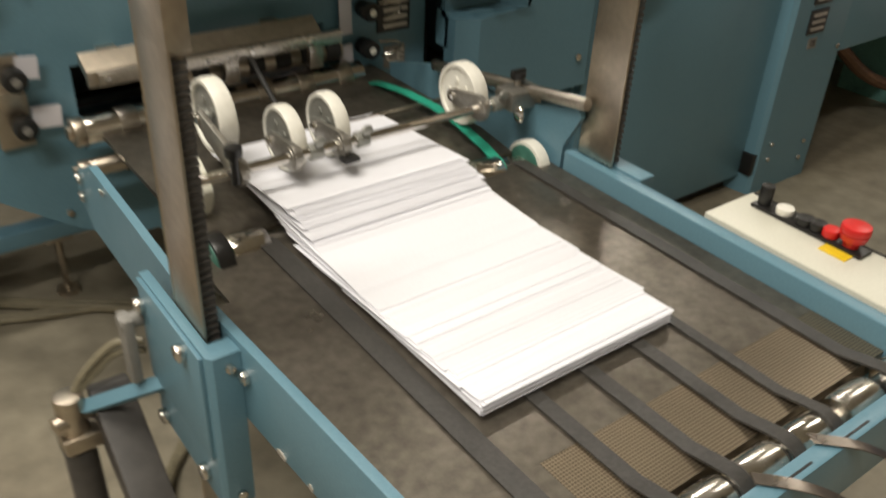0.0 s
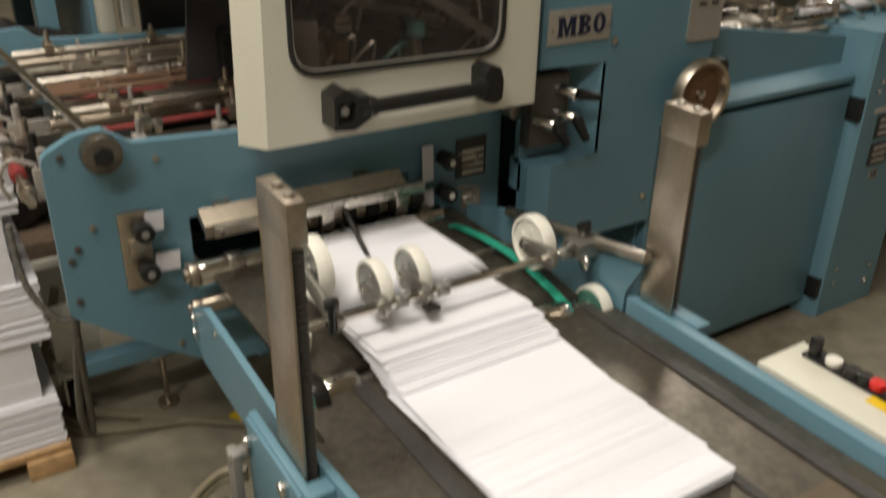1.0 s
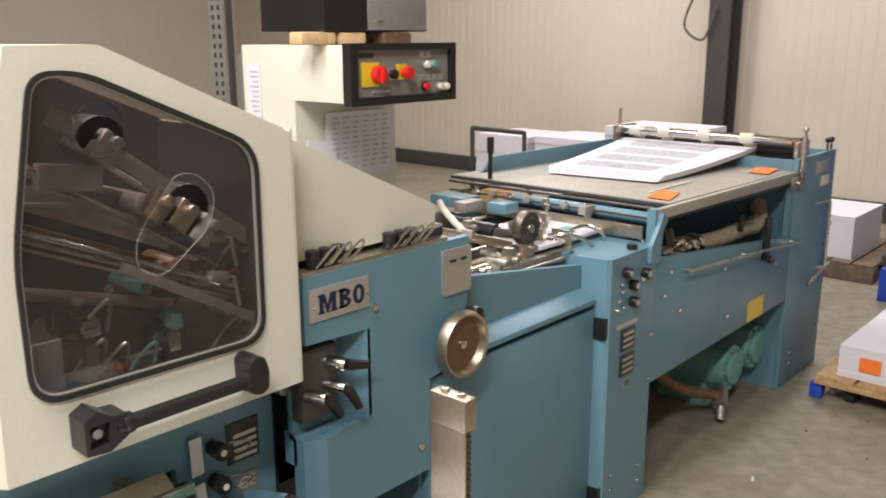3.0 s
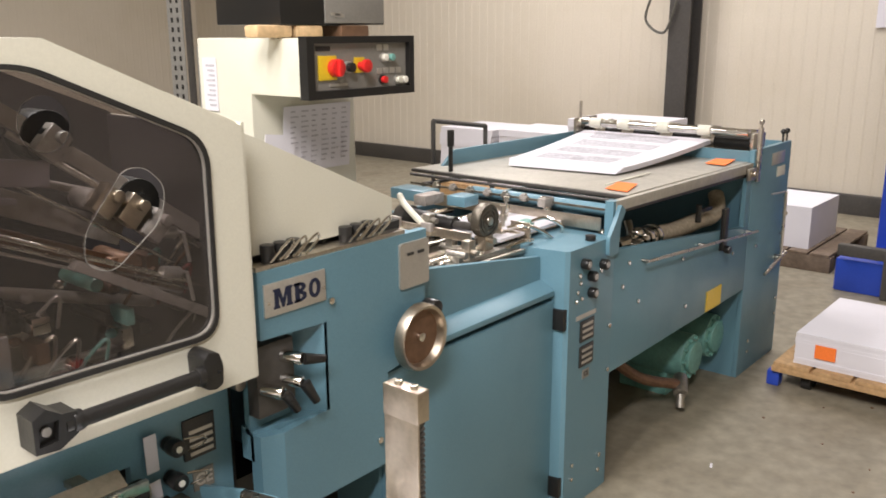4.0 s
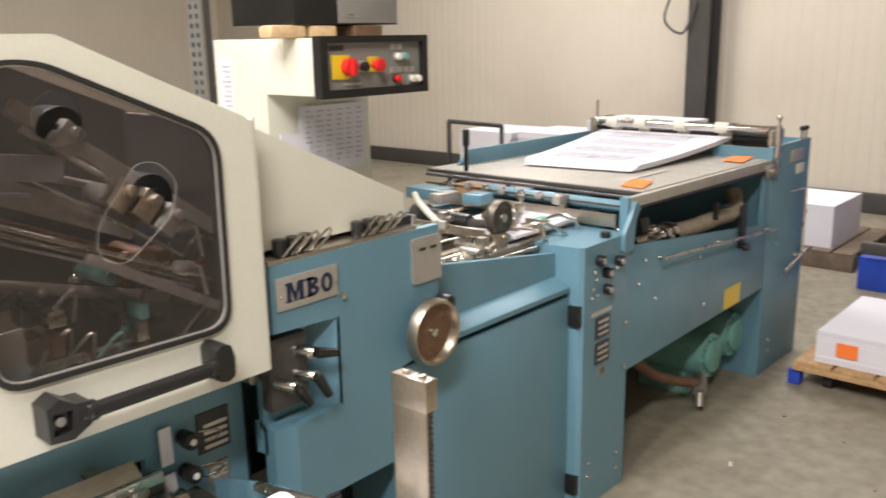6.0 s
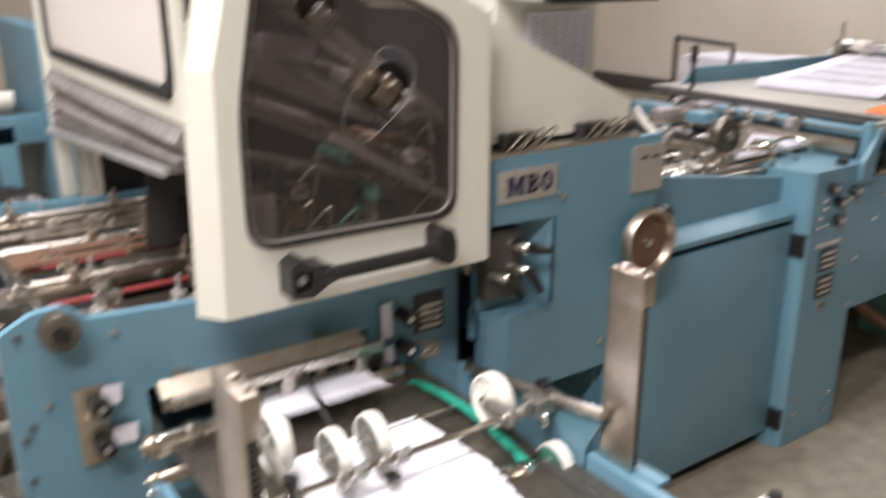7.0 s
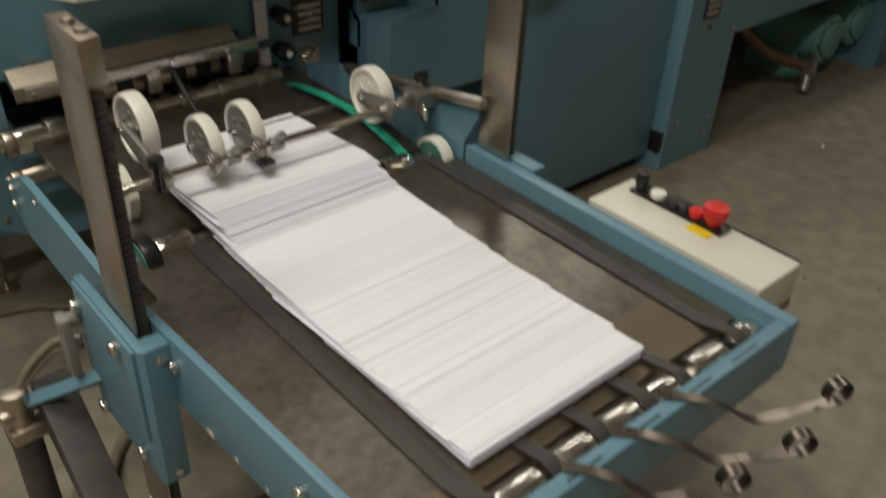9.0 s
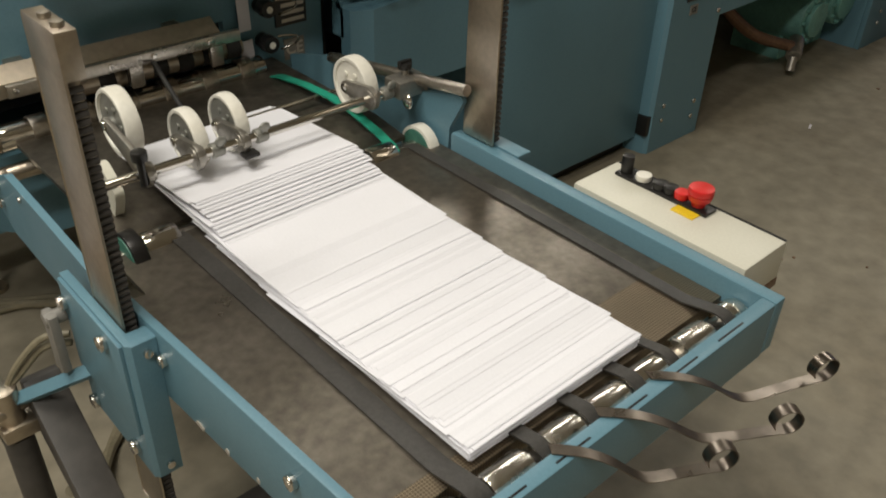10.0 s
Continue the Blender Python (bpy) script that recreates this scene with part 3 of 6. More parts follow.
# bellows under the side window and the pale jamb behind
bm = B()
FAR_Z = (1.203, 1.165, 1.132, 1.105, 1.088, 1.075, 1.062, 1.052, 1.044)
NEAR_Z = (1.203, 1.168, 1.146, 1.138, 1.133, 1.129, 1.125, 1.121, 1.117)
rows = []
for i, (zf, zn) in enumerate(zip(FAR_Z, NEAR_Z)):
    d = 0.362 if i % 2 else 0.386
    rows.append([bm.verts.new(v) for v in ((d, -0.1, zn), (d + 0.003, 0.4, (zn + zf) / 2 - 0.004), (d, 0.93, zf), (0.43, 0.93, zf), (0.43, -0.1, zn))])
for a, b in zip(rows, rows[1:]):
    for k in range(5):
        bm.faces.new((a[k], a[(k + 1) % 5], b[(k + 1) % 5], b[k]))
bm.faces.new(rows[0][::-1])
bm.faces.new(rows[-1])
bmesh.ops.recalc_face_normals(bm, faces=bm.faces[:])
part("bellows", bm, material("grey_bellows_cloth", (0.2, 0.18, 0.165), 0.7, grain=0.2, scale=60, stain=0.35, stain_scale=7), unit, "grey folded bellows curtain", smooth=False)
bm = B()
prism(bm, [(-0.06, 1.106), (-0.06, 1.122), (0.95, 1.042), (0.95, 1.026)], "x", 0.352, 0.36, 0.001)
part("bellows_rail", bm, GALV, unit)
bm = B()
box(bm, 0.47, 0.965, 0.9, 0.918, 0.72, 1.22)
part("rear_shield", bm, DARK, unit)
bm = B()
box(bm, 0.37, 0.41, 0.935, 0.985, 0.85, 1.5, 0.004)
box(bm, 0.43, 0.46, 0.93, 0.985, 0.86, 1.2, 0.004)
part("jamb", bm, CREAM, unit)
# works seen under the bellows and on the open deck
random.seed(5)
DULLRED = material("dull_red_belt", (0.22, 0.03, 0.028), 0.5, grain=0.15, scale=60, stain=0.3)
bm = B()
box(bm, 0.1, 0.97, 0.0, 0.84, 0.70, 0.715)
part("deck_plate", bm, OILY, unit)
for i, y in enumerate((0.05, 0.11, 0.19, 0.26, 0.34, 0.42, 0.5, 0.6, 0.7, 0.78)):
    bm = B()
    z = 0.83 + 0.02 * (i % 3)
    if i in (1, 4):
        box(bm, 0.16, 0.6, y, y + 0.016, z, z + 0.006, 0.001)
        part("red_belt_guide", bm, DULLRED, unit, "red plastic belt guide strip")
    else:
        cyl(bm, (0.12, y, z), (0.9, y, z), 0.011 + 0.004 * (i % 2), 14)
        part("shaft", bm, (GUARD, OILY, STEEL)[i % 3], unit)
    for x in (0.22 + 0.06 * (i % 2), 0.36 + 0.04 * (i % 3), 0.55):
        bm = B()
        x += random.uniform(-0.03, 0.03)
        box(bm, x, x + 0.022, y - 0.014, y + 0.02, z - 0.01, z + 0.026, 0.003)
        box(bm, x + 0.02, x + 0.045, y - 0.008, y + 0.008, z - 0.004, z + 0.012, 0.002)
        cyl(bm, (x + 0.011, y, z + 0.026), (x + 0.011, y, z + random.uniform(0.035, 0.06)), 0.005, 10)
        cyl(bm, (x + 0.03, y - 0.03, z), (x + 0.03, y + 0.03, z), 0.007, 10)
        part("slide_block", bm, (CAST, STEEL, GUARD)[i % 3], unit)
for i in range(4):
    bm = B()
    y = 0.12 + i * 0.17
    box(bm, 0.16, 0.42, y, y + 0.05, 0.80, 0.815, 0.002)
    part("delivery_tongue", bm, (GUARD, OILY)[i % 2], unit)
for y, x0, x1 in ((0.3, 0.14, 0.52), (0.48, 0.2, 0.6), (0.16, 0.3, 0.66)):
    bm = B()
    ring(bm, [(x0, y), (x1, y), (x1, y + 0.09), (x0, y + 0.09)], [(x0 + 0.06, y + 0.03), (x1 - 0.03, y + 0.03), (x1 - 0.03, y + 0.06), (x0 + 0.06, y + 0.06)], "z", 0.874, 0.878)
    part("guide_plate", bm, RUST if y == 0.3 else GUARD, unit)
for i in range(9):
    y = 0.02 + i * 0.095
    bm = B()
    cyl(bm, (0.035, y, 0.79), (0.035, y + 0.04, 0.79), 0.0145, 18, bev=0.003)
    cyl(bm, (0.035, y + 0.045, 0.79), (0.035, y + 0.06, 0.79), 0.011, 14, bev=0.002)
    part("drive_roller", bm, DULLRED if i % 3 == 1 else (GUARD, CAST)[i % 2], unit)
    bm = B()
    box(bm, 0.05, 0.13, y + 0.012, y + 0.022, 0.77, 0.83, 0.003)
    tube(bm, curve_pts([(0.06, y + 0.03, 0.83), (0.02, y + 0.035, 0.845), (0.0, y + 0.04, 0.81), (0.01, y + 0.045, 0.77)]), 0.004, 6)
    cyl(bm, (0.07, y + 0.02, 0.83), (0.07, y + 0.02, 0.862), 0.008, 10)
    part("roller_arm", bm, (CAST, DARK, STEEL)[i % 3], unit)
bm = B()
cyl(bm, (0.035, -0.02, 0.79), (0.035, 0.84, 0.79), 0.008, 12)
part("drive_shaft", bm, STEEL, unit)
for i in range(3):
    bm = B()
    x = 0.47 + i * 0.15
    box(bm, x, x + 0.1, 0.25, 0.4, 0.72, 0.98, 0.01)
    part("gear_housing", bm, (DARK, GUARD, DARK)[i], unit)
bm = B()
box(bm, 0.44, 0.56, 0.06, 0.11, 0.76, 0.93, 0.01)
part("side_box", bm, GUARD, unit)
bm = B()
pts = curve_pts([(0.0, 0.12, 0.7), (0.0, 0.1, 0.63), (0.01, 0.08, 0.575), (0.04, 0.06, 0.525), (0.075, 0.06, 0.515), (0.12, 0.1, 0.54)], 10)
tube(bm, pts, 0.0062, 8)
for q in pts[::3]:
    ball(bm, q, 0.0075, 1, 1, 0.5)
part("hose", bm, CABLE, unit, "ribbed flexible hose")
for i in range(2):
    bm = B()
    tube(bm, curve_pts([(0.1, 0.02 + i * 0.05, 0.7), (0.07, 0.05, 0.5), (0.06 + 0.02 * i, 0.2, 0.2), (0.09, 0.35, 0.03)]), 0.008, 8)
    part("cable", bm, CABLE, unit)

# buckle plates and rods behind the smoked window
# added near-black sheets that stand for the shade inside the hood
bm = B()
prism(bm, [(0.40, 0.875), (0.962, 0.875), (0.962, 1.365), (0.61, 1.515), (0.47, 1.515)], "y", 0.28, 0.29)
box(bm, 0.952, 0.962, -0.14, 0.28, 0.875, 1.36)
part("dark_back", bm, material("painted_inner_shade", (0.03, 0.026, 0.026), 0.6, grain=0.1, scale=20, stain=0.2), unit)


def slanted(y, x0, z0, x1, z1, r, mat, name, flat=0.0):
    bm = B()
    if flat:
        a, b = Vector((x0, y, z0)), Vector((x1, y, z1))
        ang = math.degrees(math.atan2(z0 - z1, x1 - x0))
        box(bm, -(b - a).length / 2, (b - a).length / 2, -0.012, 0.012, -flat / 2, flat / 2, 0.002)
        bmesh.ops.transform(bm, matrix=Matrix.Translation((a + b) / 2) @ pose(0, 0, 0, 0, ang, 0), verts=bm.verts[:])
    else:
        cyl(bm, (x0, y, z0), (x1, y, z1), r, 14)
    return part(name, bm, mat, unit)


slanted(-0.02, 0.59, 1.412, 0.958, 1.142, 0, CAST, "buckle_rail", 0.03)
slanted(-0.03, 0.6, 1.375, 0.95, 1.117, 0.006, STEEL, "fold_rod")
slanted(-0.035, 0.52, 1.345, 0.88, 1.1, 0.004, CHROME, "fold_rod")
slanted(0.006, 0.45, 1.32, 0.8, 1.165, 0, CAST, "buckle_rail", 0.045)
slanted(0.036, 0.45, 1.255, 0.8, 1.1, 0, RUST, "buckle_rail", 0.03)
slanted(-0.05, 0.46, 1.255, 0.935, 1.044, 0.005, ROLLER, "fold_rod")
slanted(-0.03, 0.46, 1.24, 0.93, 1.03, 0.0035, CHROME, "fold_rod")
slanted(-0.03, 0.46, 1.225, 0.9, 1.03, 0.003, SILVER, "fold_rod")
slanted(-0.045, 0.68, 1.138, 0.95, 0.978, 0, CAST, "buckle_rail", 0.02)
slanted(0.05, 0.45, 1.35, 0.9, 1.2, 0.008, CAST, "fold_rod")
slanted(0.08, 0.43, 1.13, 0.9, 0.99, 0.012, CAST, "fold_rod")
for x, z, r in ((0.667, 1.362, 0.045), (0.823, 1.225, 0.045), (0.69, 1.335, 0.018), (0.85, 1.195, 0.018), (0.74, 1.24, 0.02)):
    bm = B()
    cyl(bm, (x, -0.035, z), (x, 0.03, z), r, 28, bev=0.003)
    cyl(bm, (x, -0.05, z), (x, -0.03, z), r * 0.4, 16)
    part("adjuster_disc", bm, DARK if r > 0.03 else CAST, unit)
for loop, cx, cz in ((OVAL, 0.72, 1.225), (PORT, 0.603, 1.396)):
    bm = B()
    ring(bm, loop, [(cx + (q[0] - cx) * 0.988, cz + (q[1] - cz) * 0.988) for q in loop], "y", -0.1645, -0.1625)
    part("grip_hole_rim", bm, GREYF if cx > 0.7 else RUBBER, unit, "thin rim of the grip opening cut in the pane")
# clamped collars and setting levers along the rails
for x, z in ((0.665, 1.352), (0.752, 1.24), (0.80, 1.215), (0.845, 1.18)):
    bm = B()
    box(bm, x - 0.022, x + 0.022, -0.062, -0.03, z - 0.028, z + 0.028, 0.004)
    bmesh.ops.rotate(bm, cent=(x, 0, z), matrix=Matrix.Rotation(math.radians(43), 3, "Y"), verts=bm.verts[:])
    cyl(bm, (x + 0.012, -0.06, z + 0.01), (x + 0.012, -0.078, z + 0.01), 0.011, 16, bev=0.002)
    part("rail_clamp", bm, (GUARD, CAST)[int(x * 1000) % 2], unit)
for x, z in ((0.52, 1.215), (0.56, 1.197), (0.6, 1.18), (0.64, 1.162), (0.68, 1.144), (0.72, 1.127), (0.76, 1.11), (0.80, 1.092), (0.84, 1.074)):
    bolt(unit, (x, -0.035, z), 0.0035, n="setting_screw")
for i in range(44):
    x, z = random.uniform(0.46, 0.92), random.uniform(0.9, 1.12)
    bm = B()
    k = i % 4
    if k == 0:
        cyl(bm, (x, -0.02, z), (x, 0.1, z), random.uniform(0.006, 0.022), 16, bev=0.002)
    elif k == 1:
        box(bm, x, x + random.uniform(0.012, 0.035), 0.0, 0.06, z - 0.025, z + random.uniform(0, 0.02), 0.003)
    elif k == 2:
        ball(bm, (x, 0.03, z), 0.012, 1, 1, 0.8)
    else:
        tube(bm, curve_pts([(x, 0.05, z - 0.05), (x + 0.02, 0.02, z), (x + 0.05, 0.0, z + 0.03), (x + 0.06, 0.04, z - 0.04)]), 0.004, 6)
    part(("gear", "bracket", "oil_cup", "oil_pipe")[k], bm, (CHROME, TEAL, RUST, CAST, DARK, DULLRED, STEEL, RUST, GUARD)[(i * 4) % 9], unit)
for x, z in ((0.868, 1.088), (0.866, 1.168)):
    bm = B()
    cyl(bm, (x - 0.02, -0.05, z), (x + 0.02, -0.05, z - 0.01), 0.012, 14, bev=0.002)
    tube(bm, [(x, -0.05, z), (x + 0.03, -0.06, z - 0.01), (x + 0.04, -0.06, z - 0.07)], 0.004, 6)
    part("clamp_lever", bm, SILVER, unit)
PALE = material("pale_cover_plate", (0.34, 0.31, 0.34), 0.4, 0.3, grain=0.1, scale=60, stain=0.3, stain_scale=8)
for q in ((0.55, 0.66, 1.285, 1.33), (0.47, 0.60, 1.265, 1.275)):
    bm = B()
    box(bm, q[0], q[1], -0.045, -0.02, q[2], q[3], 0.004, turn=pose(0, 0, 0, 0, 8, 0))
    part("cover_plate", bm, PALE, unit)
bm = B()
box(bm, 0.44, 0.53, -0.11, -0.1, 0.93, 1.06, 0.002)
part("mirror_plate", bm, SILVER, unit)

# ---- main fold unit: name-plate panel, handwheel, door ----
main = thing("main_fold_unit", (1.7, 0.3, 0), "blue folding machine body with handwheel and door", "folding machine")
bm = B()
PANEL = [(1.048, 0.505), (1.37, 0.505), (1.37, 0.74), (1.5, 0.76), (1.515, 1.068), (1.0, 1.068), (1.0, 0.925), (1.172, 0.918), (1.17, 0.713), (1.048, 0.705)]
prism(bm, PANEL, "y", -0.144, -0.124)
part("panel", bm, BLUE, main, "blue panel with a recessed lever niche")
bm = B()
prism(bm, [(1.0, -0.124), (1.048, -0.144), (1.048, -0.1), (1.0, -0.09)], "z", 0.505, 0.705)
part("niche_cheek", bm, BLUE, main)
bm = B()
prism(bm, [(1.0, -0.1), (1.17, -0.144), (1.17, -0.1), (1.0, -0.06)], "z", 0.64, 0.713)
part("niche_floor", bm, BLUE, main)
bm = B()
box(bm, 1.0, 1.18, -0.09, -0.075, 0.70, 0.93)
part("niche_back", bm, BLUE, main)
bm = B()
prism(bm, [(1.172, -0.144), (1.18, -0.144), (1.18, -0.08), (1.12, -0.08)], "z", 0.713, 0.918)
part("niche_cheek", bm, BLUE, main)
bm = B()
prism(bm, [(0.995, 1.06), (1.5, 1.06), (1.5, 0.76), (1.36, 0.76), (1.36, 0.52), (1.18, 0.52), (1.18, 0.93), (0.995, 0.93)], "y", -0.124, 0.6)
part("body", bm, BLUE, main)
bm = B()
box(bm, 0.988, 1.0, -0.03, 0.6, 0.1, 0.93)
part("gap_post", bm, DARK, main)
bm = B()
box(bm, 1.03, 1.37, 0.05, 0.6, 0.0, 0.52)
part("base", bm, DARK, main)
bm = B()
box(bm, 1.012, 1.178, -0.148, -0.144, 0.970, 1.040, 0.001)
np_ = part("name_plate", bm, SILVER, main, "brushed metal name plate with dark blue letters")
M_LETTER = [(0, 0), (0, 0.12), (0.06, 0.12), (0.06, 0.88), (0, 0.88), (0, 1), (0.36, 1), (0.52, 0.42), (0.68, 1), (1.04, 1), (1.04, 0.88), (0.98, 0.88), (0.98, 0.12), (1.04, 0.12), (1.04, 0), (0.68, 0), (0.68, 0.12), (0.74, 0.12), (0.74, 0.66), (0.57, 0), (0.46, 0), (0.28, 0.66), (0.28, 0.12), (0.34, 0.12), (0.34, 0)]
bm = B()
prism(bm, [(1.035 + u * 0.0485, 0.984 + v * 0.042) for u, v in M_LETTER], "y", -0.1488, -0.148)
part("letter", bm, NAVY, np_)
bm = B()
box(bm, 1.0925, 1.1045, -0.1488, -0.148, 0.984, 1.026)
for z in (0.984, 1.020):
    box(bm, 1.0895, 1.106, -0.1488, -0.148, z, z + 0.006)
for cz, hz, rx in ((0.9955, 0.0115, 0.0205), (1.0155, 0.0105, 0.0185)):
    arc = [math.radians(-90 + 15 * k) for k in range(13)]
    bow = [(1.1035 + rx * math.cos(a), cz + hz * math.sin(a)) for a in arc]
    hole = [(1.1035 + (rx - 0.011) * math.cos(a), cz + (hz - 0.0065) * math.sin(a)) for a in arc]
    prism(bm, bow + hole[::-1], "y", -0.1488, -0.148)
part("letter", bm, NAVY, np_)
full = [math.radians(12 * k) for k in range(30)]
bm = B()
ring(bm, [(1.1465 + 0.0165 * math.cos(a), 1.005 + 0.0215 * math.sin(a)) for a in full], [(1.1465 + 0.0062 * math.cos(a), 1.005 + 0.0135 * math.sin(a)) for a in full], "y", -0.1488, -0.148)
part("letter", bm, NAVY, np_)
for q in ((1.022, 1.0), (1.171, 1.0)):
    bolt(np_, (q[0], -0.148, q[1]), 0.003)
for x, z in ((1.193, 0.964), (1.335, 0.577)):
    bolt(main, (x, -0.144, z), 0.008)
bm = B()
prism(bm, rounded([(1.413, 0.935), (1.517, 0.935), (1.517, 1.047), (1.413, 1.047)], 0.008, 3), "y", -0.150, -0.1445)
card = part("card", bm, SILVER, main, "pale printed instruction card")
for i, x in enumerate((1.437, 1.475)):
    bm = B()
    box(bm, x, x + 0.022, -0.1525, -0.151, 1.015, 1.022)
    part("print_bar", bm, LABEL, card)
# levers in the niche
bm = B()
box(bm, 1.0, 1.10, -0.125, -0.088, 0.745, 0.905, 0.004)
part("lever_block", bm, COLUMN, main)
for x, z, dx, dz in ((1.07, 0.868, 0.055, -0.012), (1.068, 0.815, 0.03, -0.05), (1.015, 0.808, 0.03, -0.045)):
    bm = B()
    cyl(bm, (x, -0.12, z), (x + 0.02, -0.165, z - 0.003), 0.014, 18, bev=0.003)
    lv = part("lever_boss", bm, CHROME, main)
    bm = B()
    cyl(bm, (x + 0.022, -0.168, z - 0.003), (x + 0.012 + dx, -0.182, z + dz), 0.013, 12, 0.009, bev=0.002)
    part("lever", bm, DARK, lv, "black star-grip clamp lever")
bm = B()
cyl(bm, (0.985, -0.05, 0.82), (0.985, -0.09, 0.82), 0.014, 16, bev=0.002)
part("oil_cup", bm, ALU, main)
# handwheel
bm = B()
n, R = 40, 0.081
prof = [(0.0, 0.006), (0.064, 0.004), (0.072, -0.02), (0.079, -0.023), (0.083, -0.012), (0.083, 0.004), (0.074, 0.012), (0.0, 0.014)]
rows = [[bm.verts.new((1.436 + r * math.cos(2 * math.pi * k / n), -0.185 + d, 0.822 + r * math.sin(2 * math.pi * k / n))) for k in range(n)] for r, d in prof[1:-1]]
for a, b in zip(rows, rows[1:]):
    for k in range(n):
        bm.faces.new((a[k], a[(k + 1) % n], b[(k + 1) % n], b[k]))
bm.faces.new(rows[-1])
bmesh.ops.recalc_face_normals(bm, faces=bm.faces[:])
hw = part("handwheel", bm, GUARD, main, "polished steel handwheel with brown dished face")
bm = B()
cyl(bm, (1.436, -0.181, 0.822), (1.436, -0.187, 0.822), 0.066, 36)
part("wheel_face", bm, RUST, hw)
bm = B()
cyl(bm, (1.436, -0.144, 0.822), (1.436, -0.198, 0.822), 0.011, 18, bev=0.002)
part("hub", bm, CHROME, hw)
bm = B()
cyl(bm, (1.508, -0.146, 0.874), (1.508, -0.186, 0.874), 0.021, 18, bev=0.006)
part("grip", bm, DARK, hw)
# beam, sloping ledge and door
bm = B()
prism(bm, [(1.5, 0.70), (2.12, 0.70), (2.12, 0.862), (1.515, 0.948)], "y", -0.08, -0.06)
part("beam", bm, BLUE, main)
bm = B()
prism(bm, [(-0.08, 0.79), (-0.132, 0.762), (-0.132, 0.746), (-0.08, 0.72)], "x", 1.5, 2.125, 0.002)
part("ledge", bm, BLUE, main)
bm = B()
box(bm, 1.38, 2.163, -0.128, -0.105, 0.05, 0.728, 0.005)
door = part("door", bm, BLUE, main, "flat blue cabinet door")
bm = B()
box(bm, 1.37, 2.16, -0.105, 0.6, 0.06, 0.72)
part("cabinet", bm, BLUE, main)
bm = B()
box(bm, 1.39, 2.15, -0.09, 0.55, 0.0, 0.06)
part("plinth", bm, DARK, main)
for z in (0.67, 0.1):
    bm = B()
    box(bm, 2.124, 2.15, -0.168, -0.126, z - 0.034, z + 0.034, 0.003)
    part("latch", bm, DARK, door, "black hinge block")
for x, z in ((2.19, 0.748), (2.182, 0.72), (2.19, 0.11), (2.19, 0.16), (2.205, 0.775), (2.215, 0.723)):
    bolt(main, (x, -0.172, z), 0.007)
bm = B()
cyl(bm, (2.31, -0.144, 0.887), (2.31, -0.144, 0.905), 0.017, 18, bev=0.003)
part("stop_foot", bm, DARK, main)
bm = B()
prism(bm, [(2.122, -0.075), (2.135, -0.16), (2.146, -0.172), (2.42, -0.172), (2.42, 0.3), (2.122, 0.3)], "z", 0.0, 0.887)
part("end_leg", bm, BLUE, main, smooth=False)
for q in ((2.3655, 0.13), (2.362, 0.075), (2.43, 0.585), (2.40, 0.43), (2.2, 0.80), (2.33, 0.79)):
    bolt(main, (min(q[0], 2.4), -0.172, q[1]), 0.008)
for x, z in ((2.222, 0.834), (2.338, 0.81), (2.266, 0.786), (2.27, 0.731)):
    bm = B()
    cyl(bm, (x, -0.172, z), (x, -0.196, z), 0.0175, 20, bev=0.003)
    k = part("knob", bm, DARK, main, "black knob with silver cap")
    bm = B()
    cyl(bm, (x, -0.196, z), (x, -0.198, z), 0.01, 14)
    part("knob_cap", bm, SILVER, k)
bm = B()
box(bm, 2.19, 2.31, -0.175, -0.172, 0.654, 0.668)
part("strip_label", bm, SILVER, main)
for z in (0.575, 0.49):
    bm = B()
    box(bm, 2.215, 2.3, -0.176, -0.172, z, z + 0.07, 0.001)
    pl = part("rating_plate", bm, LABEL, main)
    for i in range(3):
        bm = B()
        box(bm, 2.228, 2.29, -0.1775, -0.176, z + 0.01 + i * 0.02, z + 0.019 + i * 0.02)
        part("field", bm, SILVER, pl)
bm = B()
box(bm, 2.24, 2.28, -0.175, -0.172, 0.445, 0.475)
text_mesh("letters", "CE", 0.022, pose(2.26, -0.1755, 0.46, 90, 0, 0), LABEL, part("approval_plate", bm, GREYF, main), 0.0004)
# cream rear hood
bm = B()
prism(bm, [(0.975, 1.09), (1.44, 1.09), (1.441, 1.15), (1.013, 1.345), (0.975, 1.36)], "y", -0.10, 0.85)
part("rear_hood", bm, CREAM, main, "cream sloping sheet-metal cover")
bm = B()
prism(bm, [(1.3, 1.065), (1.45, 1.072), (1.45, 1.098), (1.3, 1.085)], "y", -0.115, 0.6)
part("hood_seal", bm, RUBBER, main)
# wire springs and black adjusters in a row on the panel top
bm = B()
box(bm, 1.0, 1.44, -0.142, -0.06, 1.068, 1.078, 0.001)
part("top_rail", bm, STEEL, main)
for x in (1.05, 1.085, 1.12, 1.27, 1.305, 1.34):
    bm = B()
    cyl(bm, (x, -0.118, 1.078), (x, -0.118, 1.113), 0.0155, 16, bev=0.003)
    ad = part("adjuster", bm, DARK, main, "black spring adjuster with a bent wire clip")
    bm = B()
    tube(bm, curve_pts([(x - 0.01, -0.139, 1.08), (x + 0.02, -0.144, 1.108), (x + 0.04, -0.146, 1.12), (x + 0.048, -0.144, 1.116), (x + 0.045, -0.142, 1.104), (x + 0.015, -0.138, 1.08)], 5), 0.0028, 6)
    part("wire_clip", bm, CHROME, ad)

